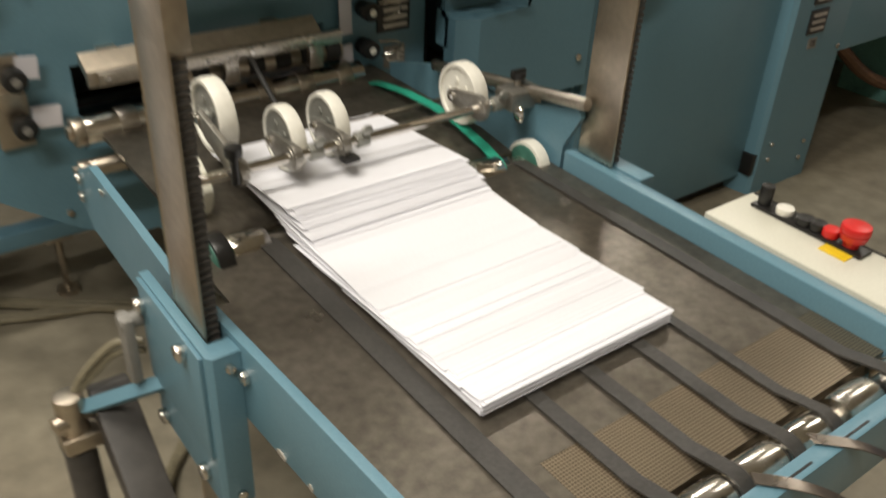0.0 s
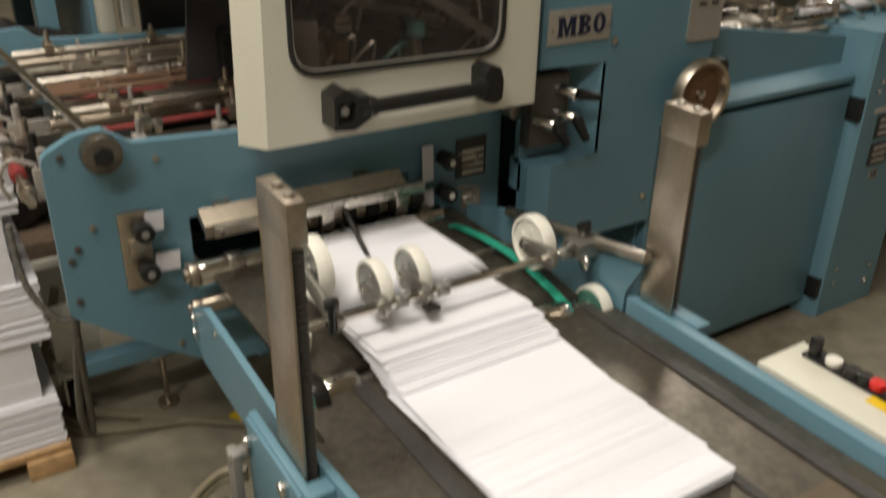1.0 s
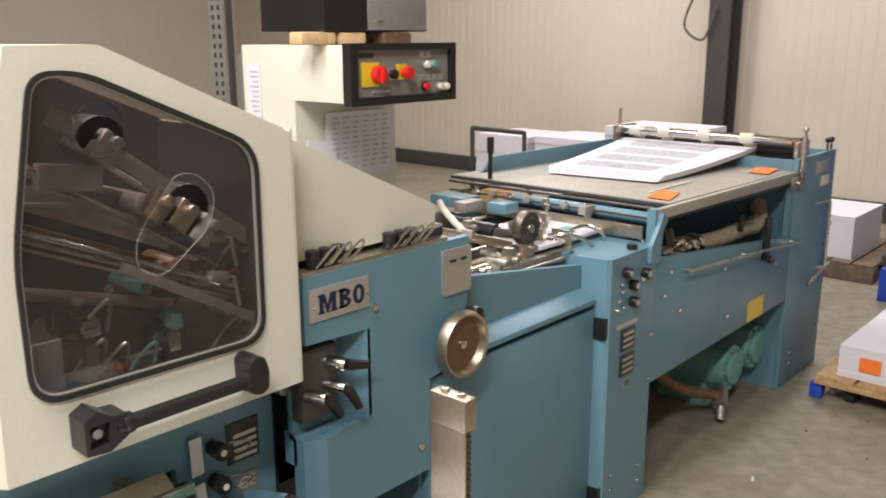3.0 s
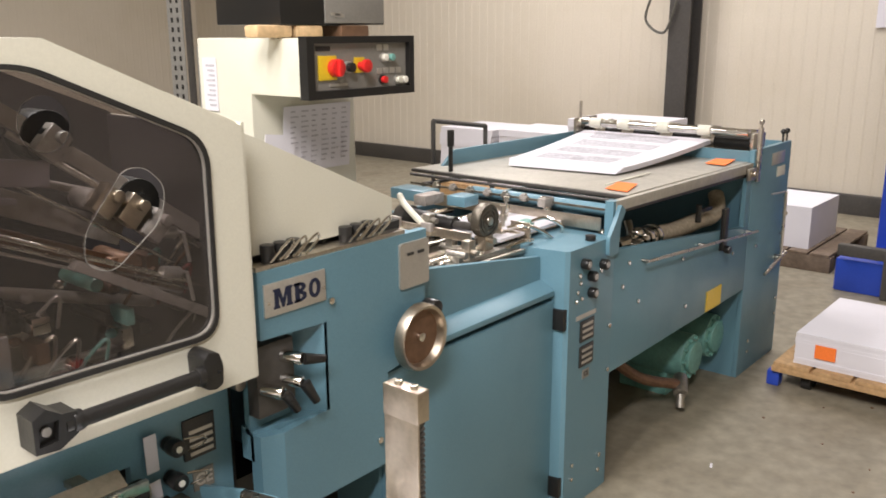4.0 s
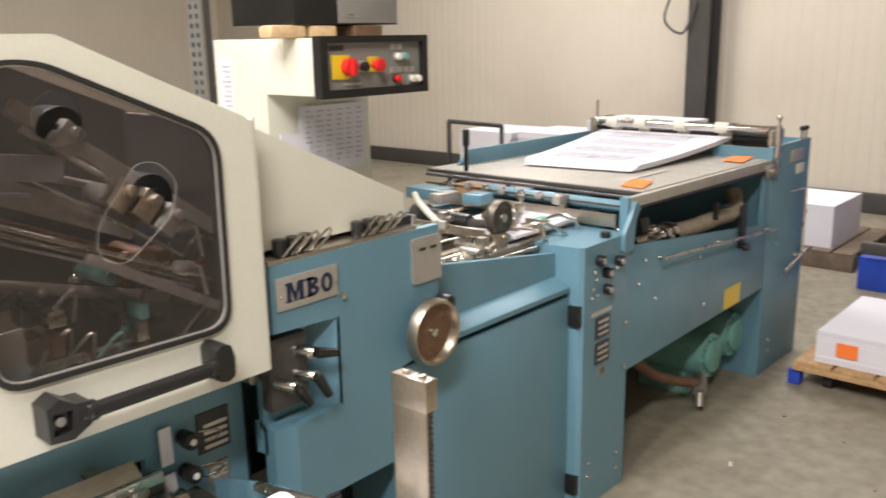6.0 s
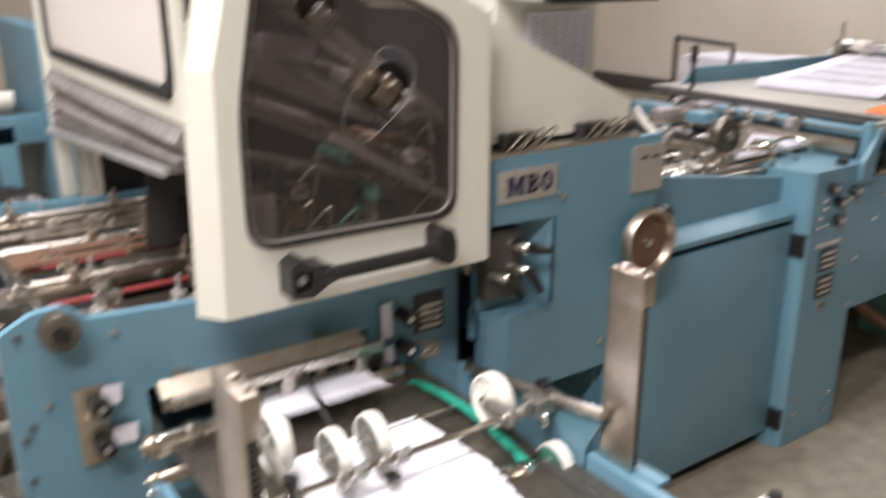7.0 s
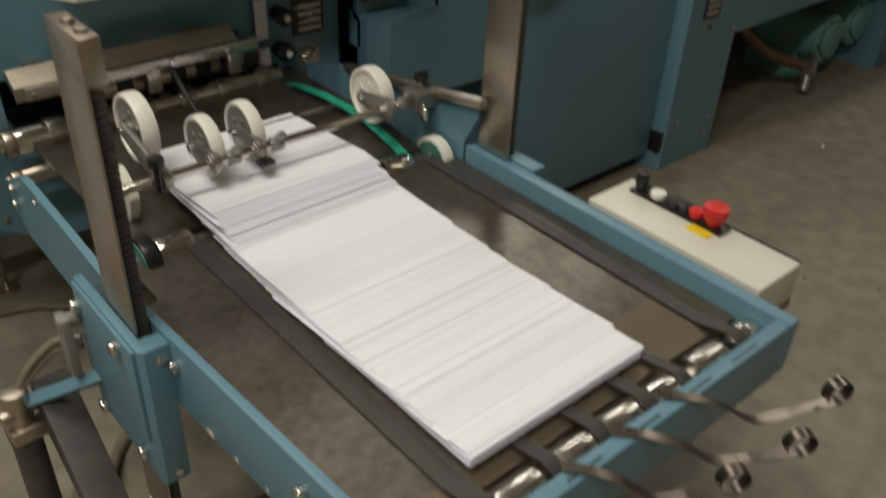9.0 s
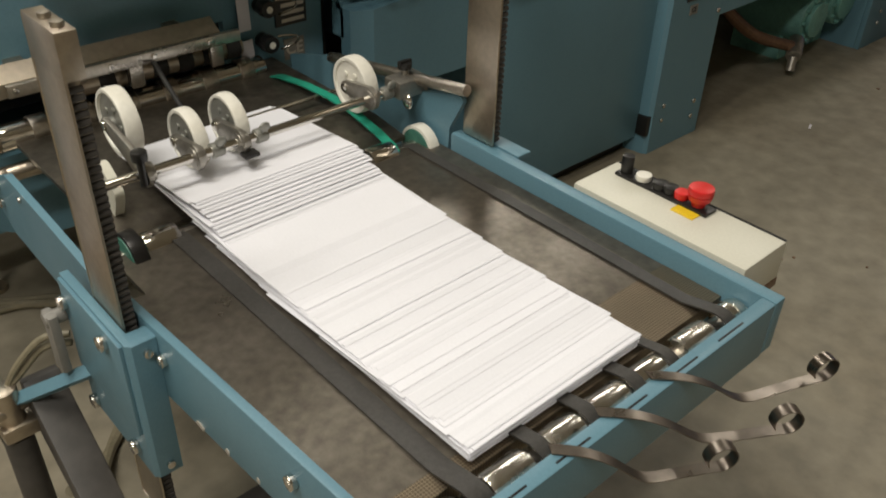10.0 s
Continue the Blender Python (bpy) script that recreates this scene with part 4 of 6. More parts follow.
# register table between body and feeder
reg = thing("register_table", (2.0, 0.3, 0.7), "alignment table of steel rods, balls and castings", "conveyor table")
bm = B()
box(bm, 1.5, 2.4, -0.06, 0.7, 0.80, 0.83)
part("bed", bm, OILY, reg)
random.seed(11)
for i in range(9):
    y = -0.03 + i * 0.075
    bm = B()
    cyl(bm, (1.52, y, 0.885 + 0.015 * (i % 2)), (2.42, y + 0.02, 0.865 + 0.02 * (i % 2)), 0.008 + 0.004 * (i % 3), 12)
    part("rod", bm, CHROME if i % 2 else STEEL, reg)
for i in range(12):
    x = 1.58 + i * 0.045
    bm = B()
    ball(bm, (x, 0.012 + 0.012 * (i % 2), 0.91 - 0.003 * i), 0.013)
    bl = part("glass_ball", bm, CHROME, reg)
bm = B()
box(bm, 1.54, 2.2, -0.005, 0.03, 0.865, 0.893, 0.002)
part("ball_rail", bm, ALU, reg)
for i in range(16):
    x, y, z = random.uniform(1.7, 2.38), random.uniform(-0.02, 0.5), random.uniform(0.88, 0.95)
    bm = B()
    w = random.uniform(0.015, 0.05)
    box(bm, x, x + w, y, y + 0.03, z - 0.05, z + random.uniform(0.0, 0.04), 0.003)
    cyl(bm, (x + w / 2, y - 0.02, z), (x + w / 2, y + 0.05, z), 0.01, 12)
    part("clamp_block", bm, (ALU, STEEL, CHROME, GUARD)[i % 4], reg)
bm = B()
cyl(bm, (2.0, 0.03, 0.98), (2.0, 0.06, 0.98), 0.052, 30, bev=0.006)
for k in range(3):
    ring(bm, [((0.05 - 0.012 * k) * math.cos(a) + 2.0, (0.05 - 0.012 * k) * math.sin(a) + 0.98) for a in full], [((0.044 - 0.012 * k) * math.cos(a) + 2.0, (0.044 - 0.012 * k) * math.sin(a) + 0.98) for a in full], "y", 0.026, 0.031)
rw = part("hand_knob", bm, OILY, reg, "dark grey ribbed adjusting wheel")
bm = B()
cyl(bm, (2.0, 0.02, 0.98), (2.0, 0.1, 0.98), 0.014, 16, bev=0.003)
part("hub", bm, STEEL, rw)
for z0, z1, xx, mt, nm in ((0.9, 0.943, 2.395, GUARD, "steel_band"), (0.962, 0.97, 2.42, OILY, "guide_strip")):
    bm = B()
    box(bm, xx, xx + 0.006, -0.13, 0.72, z0, z1, 0.001)
    part(nm, bm, mt, reg)
for n, q, mt, bev in (("blue_carriage", (2.2, 2.29, 0.46, 0.62, 0.95, 0.99), BLUE, 0.006), ("blue_carriage", (2.24, 2.32, 0.31, 0.39, 0.945, 0.982), BLUE, 0.006), ("carriage_plate", (2.14, 2.24, 0.40, 0.455, 0.955, 0.99), CAST, 0.004),
                      ("flat_bar", (1.9, 1.907, 0.02, 0.46, 0.932, 0.96), GUARD, 0.001), ("bar_lug", (1.885, 1.9, 0.16, 0.2, 0.945, 0.972), CAST, 0.003), ("bar_lug", (1.885, 1.9, 0.29, 0.32, 0.945, 0.975), CAST, 0.003),
                      ("valve_box", (2.24, 2.3, 0.06, 0.1, 0.86, 0.93), TEAL, 0.006), ("clamp_plate", (2.18, 2.186, 0.0, 0.075, 0.86, 0.945), GUARD, 0.002), ("spindle_head", (2.37, 2.43, 0.07, 0.1, 0.955, 0.985), CAST, 0.004)):
    bm = B()
    box(bm, *q, bev)
    part(n, bm, mt, reg)
for a, b, rr, mt in (((2.08, 0.43, 0.93), (2.08, 0.22, 0.925), 0.028, DARK), ((2.08, 0.23, 0.926), (2.05, 0.12, 0.94), 0.014, COLUMN), ((2.12, 0.5, 0.92), (2.12, 0.44, 0.925), 0.034, COLUMN)):
    bm = B()
    cyl(bm, a, b, rr, 22, bev=0.005)
    part("drive_motor", bm, mt, reg)
bm = B()
tube(bm, curve_pts([(2.12, 0.5, 0.985), (2.06, 0.42, 0.97), (1.99, 0.28, 0.935), (1.95, 0.21, 0.93)]), 0.011, 10)
part("air_line", bm, CREAM, reg)
for x, y in ((2.41, 0.085), (2.33, 0.2), (2.2, 0.12)):
    bm = B()
    cyl(bm, (x, y, 0.85), (x, y, 0.975), 0.008, 12)
    cyl(bm, (x, y, 0.935), (x, y, 0.955), 0.014, 14, bev=0.002)
    cyl(bm, (x, y, 0.97), (x, y, 0.985), 0.012, 6)
    part("spindle", bm, STEEL, reg)
for pts in (((2.14, 0.06, 0.93), (2.18, 0.0, 0.935), (2.24, -0.03, 0.9), (2.28, -0.03, 0.87)), ((2.05, 0.0, 0.89), (2.1, -0.03, 0.905), (2.16, -0.02, 0.89), (2.18, 0.02, 0.86)), ((2.26, 0.05, 0.93), (2.3, 0.02, 0.94), (2.34, -0.02, 0.91), (2.35, 0.0, 0.87))):
    bm = B()
    tube(bm, curve_pts(pts), 0.006, 8)
    part("bent_finger", bm, CHROME, reg)
for i in range(7):
    bm = B()
    y = 0.1 + 0.08 * i
    cyl(bm, (2.43, y, 0.965), (2.43, y + 0.03, 0.965), 0.011, 12, bev=0.002)
    box(bm, 2.42, 2.44, y + 0.008, y + 0.022, 0.955, 0.982, 0.002)
    part("edge_clip", bm, (STEEL, CAST)[i % 2], reg)
bm = B()
box(bm, 2.05, 2.42, 0.02, 0.3, 0.905, 0.915)
part("folded_sheet", bm, PAPER, reg)

# ---- sheet feeder ----
feed = thing("sheet_feeder", (3.2, 0.3, 0), "blue sheet feeder with slanted table and printed sheets", "sheet feeder")
bm = B()
prism(bm, [(2.4205, 0.408), (3.622, 0.42), (3.622, 0.705), (2.4205, 0.838)], "y", -0.172, -0.15, 0.003)
part("side_panel", bm, BLUE, feed)
bm = B()
box(bm, 3.622, 4.09, -0.172, -0.15, 0.0, 1.035, 0.003)
box(bm, 3.622, 3.642, -0.15, 0.85, 0.0, 1.03)
box(bm, 4.07, 4.09, -0.15, 0.85, 0.0, 1.03)
part("end_stand", bm, BLUE, feed)
bm = B()
prism(bm, [(2.402, 0.425), (3.66, 0.385), (3.66, 0.795), (2.402, 0.835)], "y", 0.83, 0.85)
part("side_panel", bm, BLUE, feed)
bm = B()
box(bm, 2.40, 3.66, -0.15, 0.83, 0.45, 0.47)
box(bm, 2.4205, 2.438, -0.149, 0.83, 0.0, 0.83)
part("chassis", bm, DARK, feed)
bm = B()
box(bm, 3.565, 3.62, -0.17, -0.15, 0.70, 0.945)
part("table_post", bm, BLUE, feed)
bm = B()
box(bm, 2.403, 2.44, -0.17, -0.14, 0.83, 1.0)
part("table_post", bm, BLUE, feed)
bm = B()
prism(bm, [(2.53, 0.986), (2.53, 1.003), (3.62, 0.985), (3.62, 0.945), (2.62, 0.966)], "y", -0.15, 0.80, 0.002)
prism(bm, [(2.42, 0.966), (2.42, 1.0), (3.62, 0.983), (3.62, 0.943)], "y", -0.172, -0.1505, 0.002)
tab = part("feed_table", bm, BOARD, feed, "grey metal feed table with taped marks")
bm = B()
prism(bm, [(2.44, 0.955), (2.44, 0.968), (3.62, 0.945), (3.62, 0.93)], "y", -0.168, -0.14)
part("table_edge", bm, DARK, tab)
bm = B()
box(bm, 2.515, 2.5295, -0.15, 0.8, 0.99, 1.001, 0.001)
part("table_edge", bm, COLUMN, tab)
bm = B()
cyl(bm, (2.49, -0.14, 0.985), (2.49, 0.78, 0.985), 0.006, 10)
part("edge_rod", bm, COLUMN, tab)
bm = B()
prism(bm, rounded([(2.36, 0.83), (2.42, 0.83), (2.43, 0.93), (2.46, 0.965), (2.43, 0.99), (2.40, 0.94), (2.36, 0.89)], 0.01, 3), "y", -0.186, -0.172)
part("table_bracket", bm, BLUE, feed)
bm = B()
prism(bm, [(2.62, 0.985), (2.72, 1.06), (4.05, 1.05), (4.05, 0.98)], "y", 0.74, 0.755, 0.002)
part("side_board", bm, BLUE, feed)
bm = B()
cyl(bm, (2.47, -0.14, 0.955), (2.47, 0.45, 0.955), 0.021, 20, bev=0.002)
part("end_roller", bm, BLUE, feed)
bm = B()
cyl(bm, (2.47, -0.148, 0.955), (2.47, -0.138, 0.955), 0.01, 14)
part("roller_pin", bm, CHROME, feed)
bm = B()
box(bm, 3.62, 4.05, -0.14, 0.78, 0.955, 0.985)
part("head_table", bm, BOARD, feed)
for x, z, dx in ((3.68, 1.1, 0), (3.78, 1.09, 0), (3.74, 1.05, 0)):
    bm = B()
    cyl(bm, (x, -0.12, z), (x, 0.72, z), 0.019 if z > 1.06 else 0.03, 18)
    rr = part("suction_roller", bm, CHROME if z > 1.06 else DARK, feed)
    for y in (0.05, 0.25, 0.45, 0.6):
        bm = B()
        cyl(bm, (x, y, z), (x, y + 0.06, z), 0.024 if z > 1.06 else 0.034, 18, bev=0.002)
        part("collar", bm, CREAM if z > 1.095 else STEEL, rr)
bm = B()
box(bm, 3.64, 3.84, 0.72, 0.735, 0.98, 1.12, 0.003)
cyl(bm, (3.69, 0.727, 0.98), (3.69, 0.727, 1.2), 0.007, 10)
part("roller_bracket", bm, STEEL, feed)
bm = B()
box(bm, 3.635, 3.668, -0.188, -0.1725, 0.9, 1.13, 0.003)
cyl(bm, (3.652, -0.18, 1.13), (3.652, -0.18, 1.15), 0.006, 10)
ball(bm, (3.652, -0.18, 1.157), 0.012)
box(bm, 3.655, 3.8, -0.15, -0.135, 1.03, 1.1, 0.003)
part("roller_bracket", bm, STEEL, feed)
bm = B()
box(bm, 3.54, 3.62, -0.186, -0.173, 0.915, 0.965, 0.003)
clampb = part("edge_clamp", bm, STEEL, feed)
bolt(clampb, (3.585, -0.186, 0.94), 0.014, mat=GUARD)
bm = B()
box(bm, 3.74, 3.86, -0.1, 0.05, 1.0, 1.06, 0.012)
part("air_block", bm, RUST, feed)
for x in (4.0, 4.05):
    bm = B()
    cyl(bm, (x, -0.16, 1.03), (x, -0.16, 1.075), 0.005, 10)
    ball(bm, (x, -0.16, 1.082), 0.013)
    part("knob_stem", bm, DARK, feed)
bm = B()
box(bm, 3.84, 4.0, -0.176, -0.172, 0.945, 1.0, 0.001)
part("maker_plate", bm, SILVER, feed)
bm = B()
box(bm, 3.92, 4.02, -0.176, -0.172, 0.885, 0.93, 0.001)
part("maker_plate", bm, CREAM, feed)
for x, z in ((3.72, 0.15), (3.72, 0.10), (4.05, 0.2), (4.05, 0.28), (3.72, 0.6), (4.04, 0.6), (2.52, 0.775), (2.48, 0.7), (2.6, 0.62), (3.0, 0.5), (2.95, 0.7), (3.45, 0.62), (4.05, 0.78)):
    bolt(feed, (x, -0.172, z), 0.008)
bm = B()
box(bm, 3.21, 3.36, -0.1745, -0.172, 0.42, 0.505)
part("yellow_label", bm, YELLOW, feed, "yellow warning label on the blue panel")
bm = B()
cyl(bm, (2.6, -0.2, 0.765), (3.66, -0.2, 0.682), 0.006, 10)
for x in (2.62, 3.1, 3.6):
    cyl(bm, (x, -0.2, 0.765 - (x - 2.6) * 0.078), (x, -0.165, 0.765 - (x - 2.6) * 0.078), 0.006, 8)
part("rail_rod", bm, STEEL, feed)
bm = B()
cyl(bm, (3.99, -0.2, 0.81), (4.0, -0.2, 0.50), 0.007, 10)
cyl(bm, (3.99, -0.2, 0.81), (3.8, -0.2, 0.825), 0.004, 8)
cyl(bm, (4.06, -0.2, 0.51), (3.8, -0.2, 0.455), 0.009, 10)
cyl(bm, (4.0, -0.2, 0.49), (4.0, -0.165, 0.49), 0.016, 12)
cyl(bm, (4.0, -0.2, 0.715), (4.0, -0.2, 0.70), 0.012, 10)
part("crank", bm, STEEL, feed)
bm = B()
box(bm, 3.3, 3.345, -0.19, -0.173, 0.66, 0.835, 0.004)
box(bm, 3.19, 3.31, -0.13, -0.115, 0.825, 0.84, 0.003)
cyl(bm, (3.2, -0.12, 0.79), (3.2, -0.12, 0.86), 0.012, 10)
cyl(bm, (3.32, -0.19, 0.665), (3.32, -0.215, 0.665), 0.016, 12, bev=0.003)
part("black_bracket", bm, DARK, feed)
# air pump, valve and hose under the table
bm = B()
tube(bm, curve_pts([(2.86, -0.08, 0.79), (3.05, -0.08, 0.775), (3.3, -0.08, 0.775), (3.45, -0.07, 0.765), (3.56, -0.05, 0.79), (3.61, -0.02, 0.83)]), 0.034, 14)
part("air_hose", bm, HOSE, feed, "beige fabric air hose")
bm = B()
cyl(bm, (2.62, -0.07, 0.795), (2.88, -0.08, 0.79), 0.026, 16, bev=0.004)
cyl(bm, (2.8, -0.08, 0.79), (2.825, -0.08, 0.79), 0.042, 18, bev=0.003)
cyl(bm, (2.86, -0.08, 0.79), (2.885, -0.08, 0.79), 0.044, 18, bev=0.003)
ball(bm, (2.74, -0.09, 0.825), 0.022)
cyl(bm, (2.7, -0.05, 0.79), (2.7, -0.13, 0.79), 0.022, 16, bev=0.003)
cyl(bm, (2.77, -0.05, 0.79), (2.77, -0.12, 0.8), 0.016, 16, bev=0.003)
part("air_valve", bm, CHROME, feed)
for i in range(5):
    bm = B()
    x = 2.5 + i * 0.1
    cyl(bm, (x, 0.05 * (i % 2), 0.7), (x + 0.03, 0.05, 0.82), 0.016, 12, bev=0.003)
    part("fitting", bm, (DARK, ALU, CHROME)[i % 3], feed)
for x, y, z in ((3.3, -0.09, 0.18), (3.555, -0.08, 0.2)):
    bm = B()
    cyl(bm, (x, y, z), (x, y + 0.35, z), 0.098, 28, bev=0.01)
    for k in range(10):
        a = 2 * math.pi * k / 10
        cyl(bm, (x + 0.084 * math.cos(a), y - 0.012, z + 0.084 * math.sin(a)), (x + 0.084 * math.cos(a), y + 0.01, z + 0.084 * math.sin(a)), 0.008, 8)
    cyl(bm, (x, y - 0.02, z), (x, y, z), 0.07, 24, bev=0.006)
    box(bm, x - 0.06, x + 0.06, y + 0.08, y + 0.3, 0.0, z - 0.05)
    part("air_pump", bm, TEAL, feed, "teal enamelled rotary air pump")
bm = B()
cyl(bm, (3.2, -0.09, 0.12), (3.12, -0.13, 0.08), 0.03, 16, bev=0.004)
cyl(bm, (3.12, -0.13, 0.08), (3.1, -0.14, 0.03), 0.018, 12)
part("pump_filter", bm, ALU, feed)
bm = B()
tube(bm, curve_pts([(2.7, 0.1, 0.45), (2.78, 0.0, 0.3), (2.95, -0.04, 0.18), (3.14, -0.1, 0.11)]), 0.022, 10)
part("pump_hose", bm, RUST, feed)

# sheets on the feed table
random.seed(3)
prs = thing("printed_sheet_pile", (3.4, 0.3, 0.99), "fanned white printed sheets on the feed table", "paper stack")


def curved_sheet(u0, u1, v0, v1, base, th):
    """A patch of the fanned pile: its far end lifts towards the roller head."""
    bm = B()
    n = 12
    rows = []
    for k in range(n + 1):
        u = u0 + (u1 - u0) * k / n
        for v in (v0, v1):
            x = (2.80 + 0.07 * v) * (1 - u) + (3.76 - 0.02 * v) * u
            y = (0.56 - 0.48 * v) * (1 - u) + (0.72 - 0.66 * v) * u
            z = base - 0.019 * u + 0.056 * u ** 1.6
            rows.append((bm.verts.new((x, y, z)), bm.verts.new((x, y, z + th))))
    for k in range(n):
        a, b, c, d = rows[2 * k], rows[2 * k + 1], rows[2 * k + 3], rows[2 * k + 2]
        for f in ((a[1], b[1], c[1], d[1]), (a[0], d[0], c[0], b[0]), (a[0], a[1], d[1], d[0]), (b[0], c[0], c[1], b[1])):
            bm.faces.new(f)
    bm.faces.new((rows[0][0], rows[1][0], rows[1][1], rows[0][1]))
    bm.faces.new((rows[-2][0], rows[-2][1], rows[-1][1], rows[-1][0]))
    bmesh.ops.recalc_face_normals(bm, faces=bm.faces[:])
    return bm


for i in range(9):
    part("sheet", curved_sheet(0.009 * i, 1.0, 0.008 * (8 - i), 1.0, 1.0045 + 0.0022 * i, 0.0019), PAPER, prs)
GREYPRINT = material("pale_print", (0.46, 0.45, 0.49), 0.8, grain=0.25, scale=90, stain=0.4, stain_scale=12)
for i in range(4):
    part("print_block", curved_sheet(0.16 + 0.2 * i, 0.3 + 0.2 * i, 0.15, 0.8, 1.0242, 0.0006), GREYPRINT, prs)
for name, q in (("orange_sticker", [(2.57, -0.045), (2.56, -0.135), (2.72, -0.09), (2.72, -0.015)]), ("orange_sticker", [(3.42, -0.04), (3.41, -0.13), (3.6, -0.1), (3.58, -0.02)])):
    bm = B()
    prism(bm, q, "z", 1.006 if q[0][0] < 3 else 0.993, 1.0075 if q[0][0] < 3 else 0.9945)
    single(name, bm, ORANGE, "bright orange paper marker on the feed table", "paper marker", "orange markers")
bm = B()
box(bm, 2.66, 3.0, 0.0, 0.008, 1.0, 1.0035)
single("table_tape", bm, CREAM, "pale tape strip on the feed table", "tape")
# wire stop frame behind the feeder
fr = thing("stop_frame", (2.95, 0.9, 0.8), "dark steel tube stop frame at the feed table", "frame")
for a, b in (((2.77, 0.9, 0.9), (2.77, 0.9, 1.164)), ((3.14, 0.9, 0.9), (3.14, 0.9, 1.112)), ((2.77, 0.9, 1.164), (3.14, 0.9, 1.112)), ((2.7, 0.9, 0.9), (3.2, 0.9, 0.9)), ((2.77, 0.9, 0.9), (2.77, 0.84, 0.8)), ((3.14, 0.9, 0.9), (3.14, 0.84, 0.8))):
    bm = B()
    cyl(bm, a, b, 0.01, 10)
    part("tube", bm, COLUMN, fr)
bm = B()
cyl(bm, (2.545, 0.62, 1.0), (2.545, 0.62, 1.13), 0.009, 12)
cyl(bm, (2.545, 0.62, 1.1), (2.545, 0.62, 1.165), 0.014, 12, bev=0.004)
single("adjusting_stem", bm, DARK, "black adjusting stem at the feed table", "knob")

# ---- control console ----
con = thing("control_console", (1.85, 0.75, 0), "cream control console with black-framed switch panel", "control console")
bm = B()
prism(bm, [(0.43, 1.349), (0.43, 1.515), (0.92, 1.515), (0.92, 0.0), (0.66, 0.0), (0.66, 1.349)], "x", 1.637, 2.07, 0.004)
part("cabinet", bm, CREAM, con)
bm = B()
ring(bm, [(1.632, 1.342), (2.085, 1.342), (2.085, 1.52), (1.632, 1.52)], [(1.66, 1.366), (2.062, 1.366), (2.062, 1.5), (1.66, 1.5)], "y", 0.395, 0.43)
part("bezel", bm, DARK, con)
bm = B()
box(bm, 1.655, 2.065, 0.412, 0.429, 1.362, 1.504)
face = part("switch_panel", bm, GREYF, con, "grey switch panel")


def button(parent, x, z, r, mat, y=0.412, d=0.02, name="push_button"):
    bm = B()
    cyl(bm, (x, y, z), (x, y - d * 0.4, z), r * 1.25, 20, bev=0.001)
    p = part(name, bm, SILVER if mat is not RED else DARK, parent)
    bm = B()
    cyl(bm, (x, y - d * 0.4, z), (x, y - d, z), r, 20, bev=r * 0.15)
    part("cap", bm, mat, p)


bm = B()
box(bm, 1.685, 1.755, 0.405, 0.412, 1.395, 1.465, 0.002)
ys = part("main_switch_plate", bm, YELLOW, con)
bm = B()
cyl(bm, (1.742, 0.405, 1.43), (1.742, 0.38, 1.43), 0.026, 24, bev=0.003)
box(bm, 1.734, 1.750, 0.37, 0.382, 1.406, 1.454, 0.004)
part("rotary_switch", bm, RED, ys, "red rotary main switch on a yellow plate")
bm = B()
box(bm, 1.83, 1.872, 0.406, 0.412, 1.412, 1.458, 0.002)
part("yellow_back", bm, YELLOW, con)
bm = B()
cyl(bm, (1.852, 0.406, 1.433), (1.852, 0.385, 1.433), 0.012, 16)
cyl(bm, (1.852, 0.388, 1.433), (1.852, 0.37, 1.433), 0.02, 24, bev=0.006)
part("stop_button", bm, RED, con, "red mushroom emergency stop button")
button(con, 1.8, 1.43, 0.014, DARK, d=0.03)
for x, z, mt in ((1.955, 1.455, WHITE), (1.985, 1.455, TEAL), (1.95, 1.388, RED), (2.018, 1.385, CREAM), (2.043, 1.385, WHITE)):
    button(con, x, z, 0.011, mt)
for x, z in ((1.94, 1.485), (1.97, 1.485), (1.94, 1.415), (1.968, 1.415), (1.997, 1.415), (2.025, 1.415)):
    bm = B()
    box(bm, x - 0.011, x + 0.011, 0.409, 0.412, z - 0.009, z + 0.009)
    part("symbol_plate", bm, SILVER, con)
bm = B()
box(bm, 1.68, 1.735, 0.41, 0.412, 1.478, 1.492)
part("logo_bar", bm, LABEL, con)
bm = B()
box(bm, 1.73, 1.8, 0.409, 0.412, 1.376, 1.384)
part("print_bar", bm, SILVER, con)
# printed notes hung under the switch panel
note = thing("job_notes", (1.88, 0.64, 1.2), "printed table sheets hung on the console post", "notes")
bm = B()
box(bm, 1.74, 2.03, 0.644, 0.646, 1.09, 1.305, turn=pose(0, 0, 0, 4, 0, 0))
part("sheet", bm, PAPER, note)
random.seed(8)
for r in range(11):
    for c in range(6):
        bm = B()
        x = 1.765 + c * 0.044
        box(bm, x, x + random.uniform(0.014, 0.032), 0.638, 0.6395, 1.285 - r * 0.0165, 1.29 - r * 0.0165)
        bmesh.ops.translate(bm, verts=bm.verts[:], vec=(0, (1.2 - (1.285 - r * 0.0165)) * 0.07, 0))
        part("print_bar", bm, GREYPRINT, note)
bm = B()
box(bm, 1.66, 1.78, 0.640, 0.643, 1.1, 1.22, turn=pose(0, 0, 0, 0, 6, 0))
part("sheet", bm, PAPER, note)
strip = thing("side_notice", (1.634, 0.865, 1.29), "narrow printed strip on the side of the console", "notice")
bm = B()
box(bm, 1.6335, 1.6355, 0.825, 0.895, 1.29, 1.455)
part("sheet", bm, PAPER, strip)
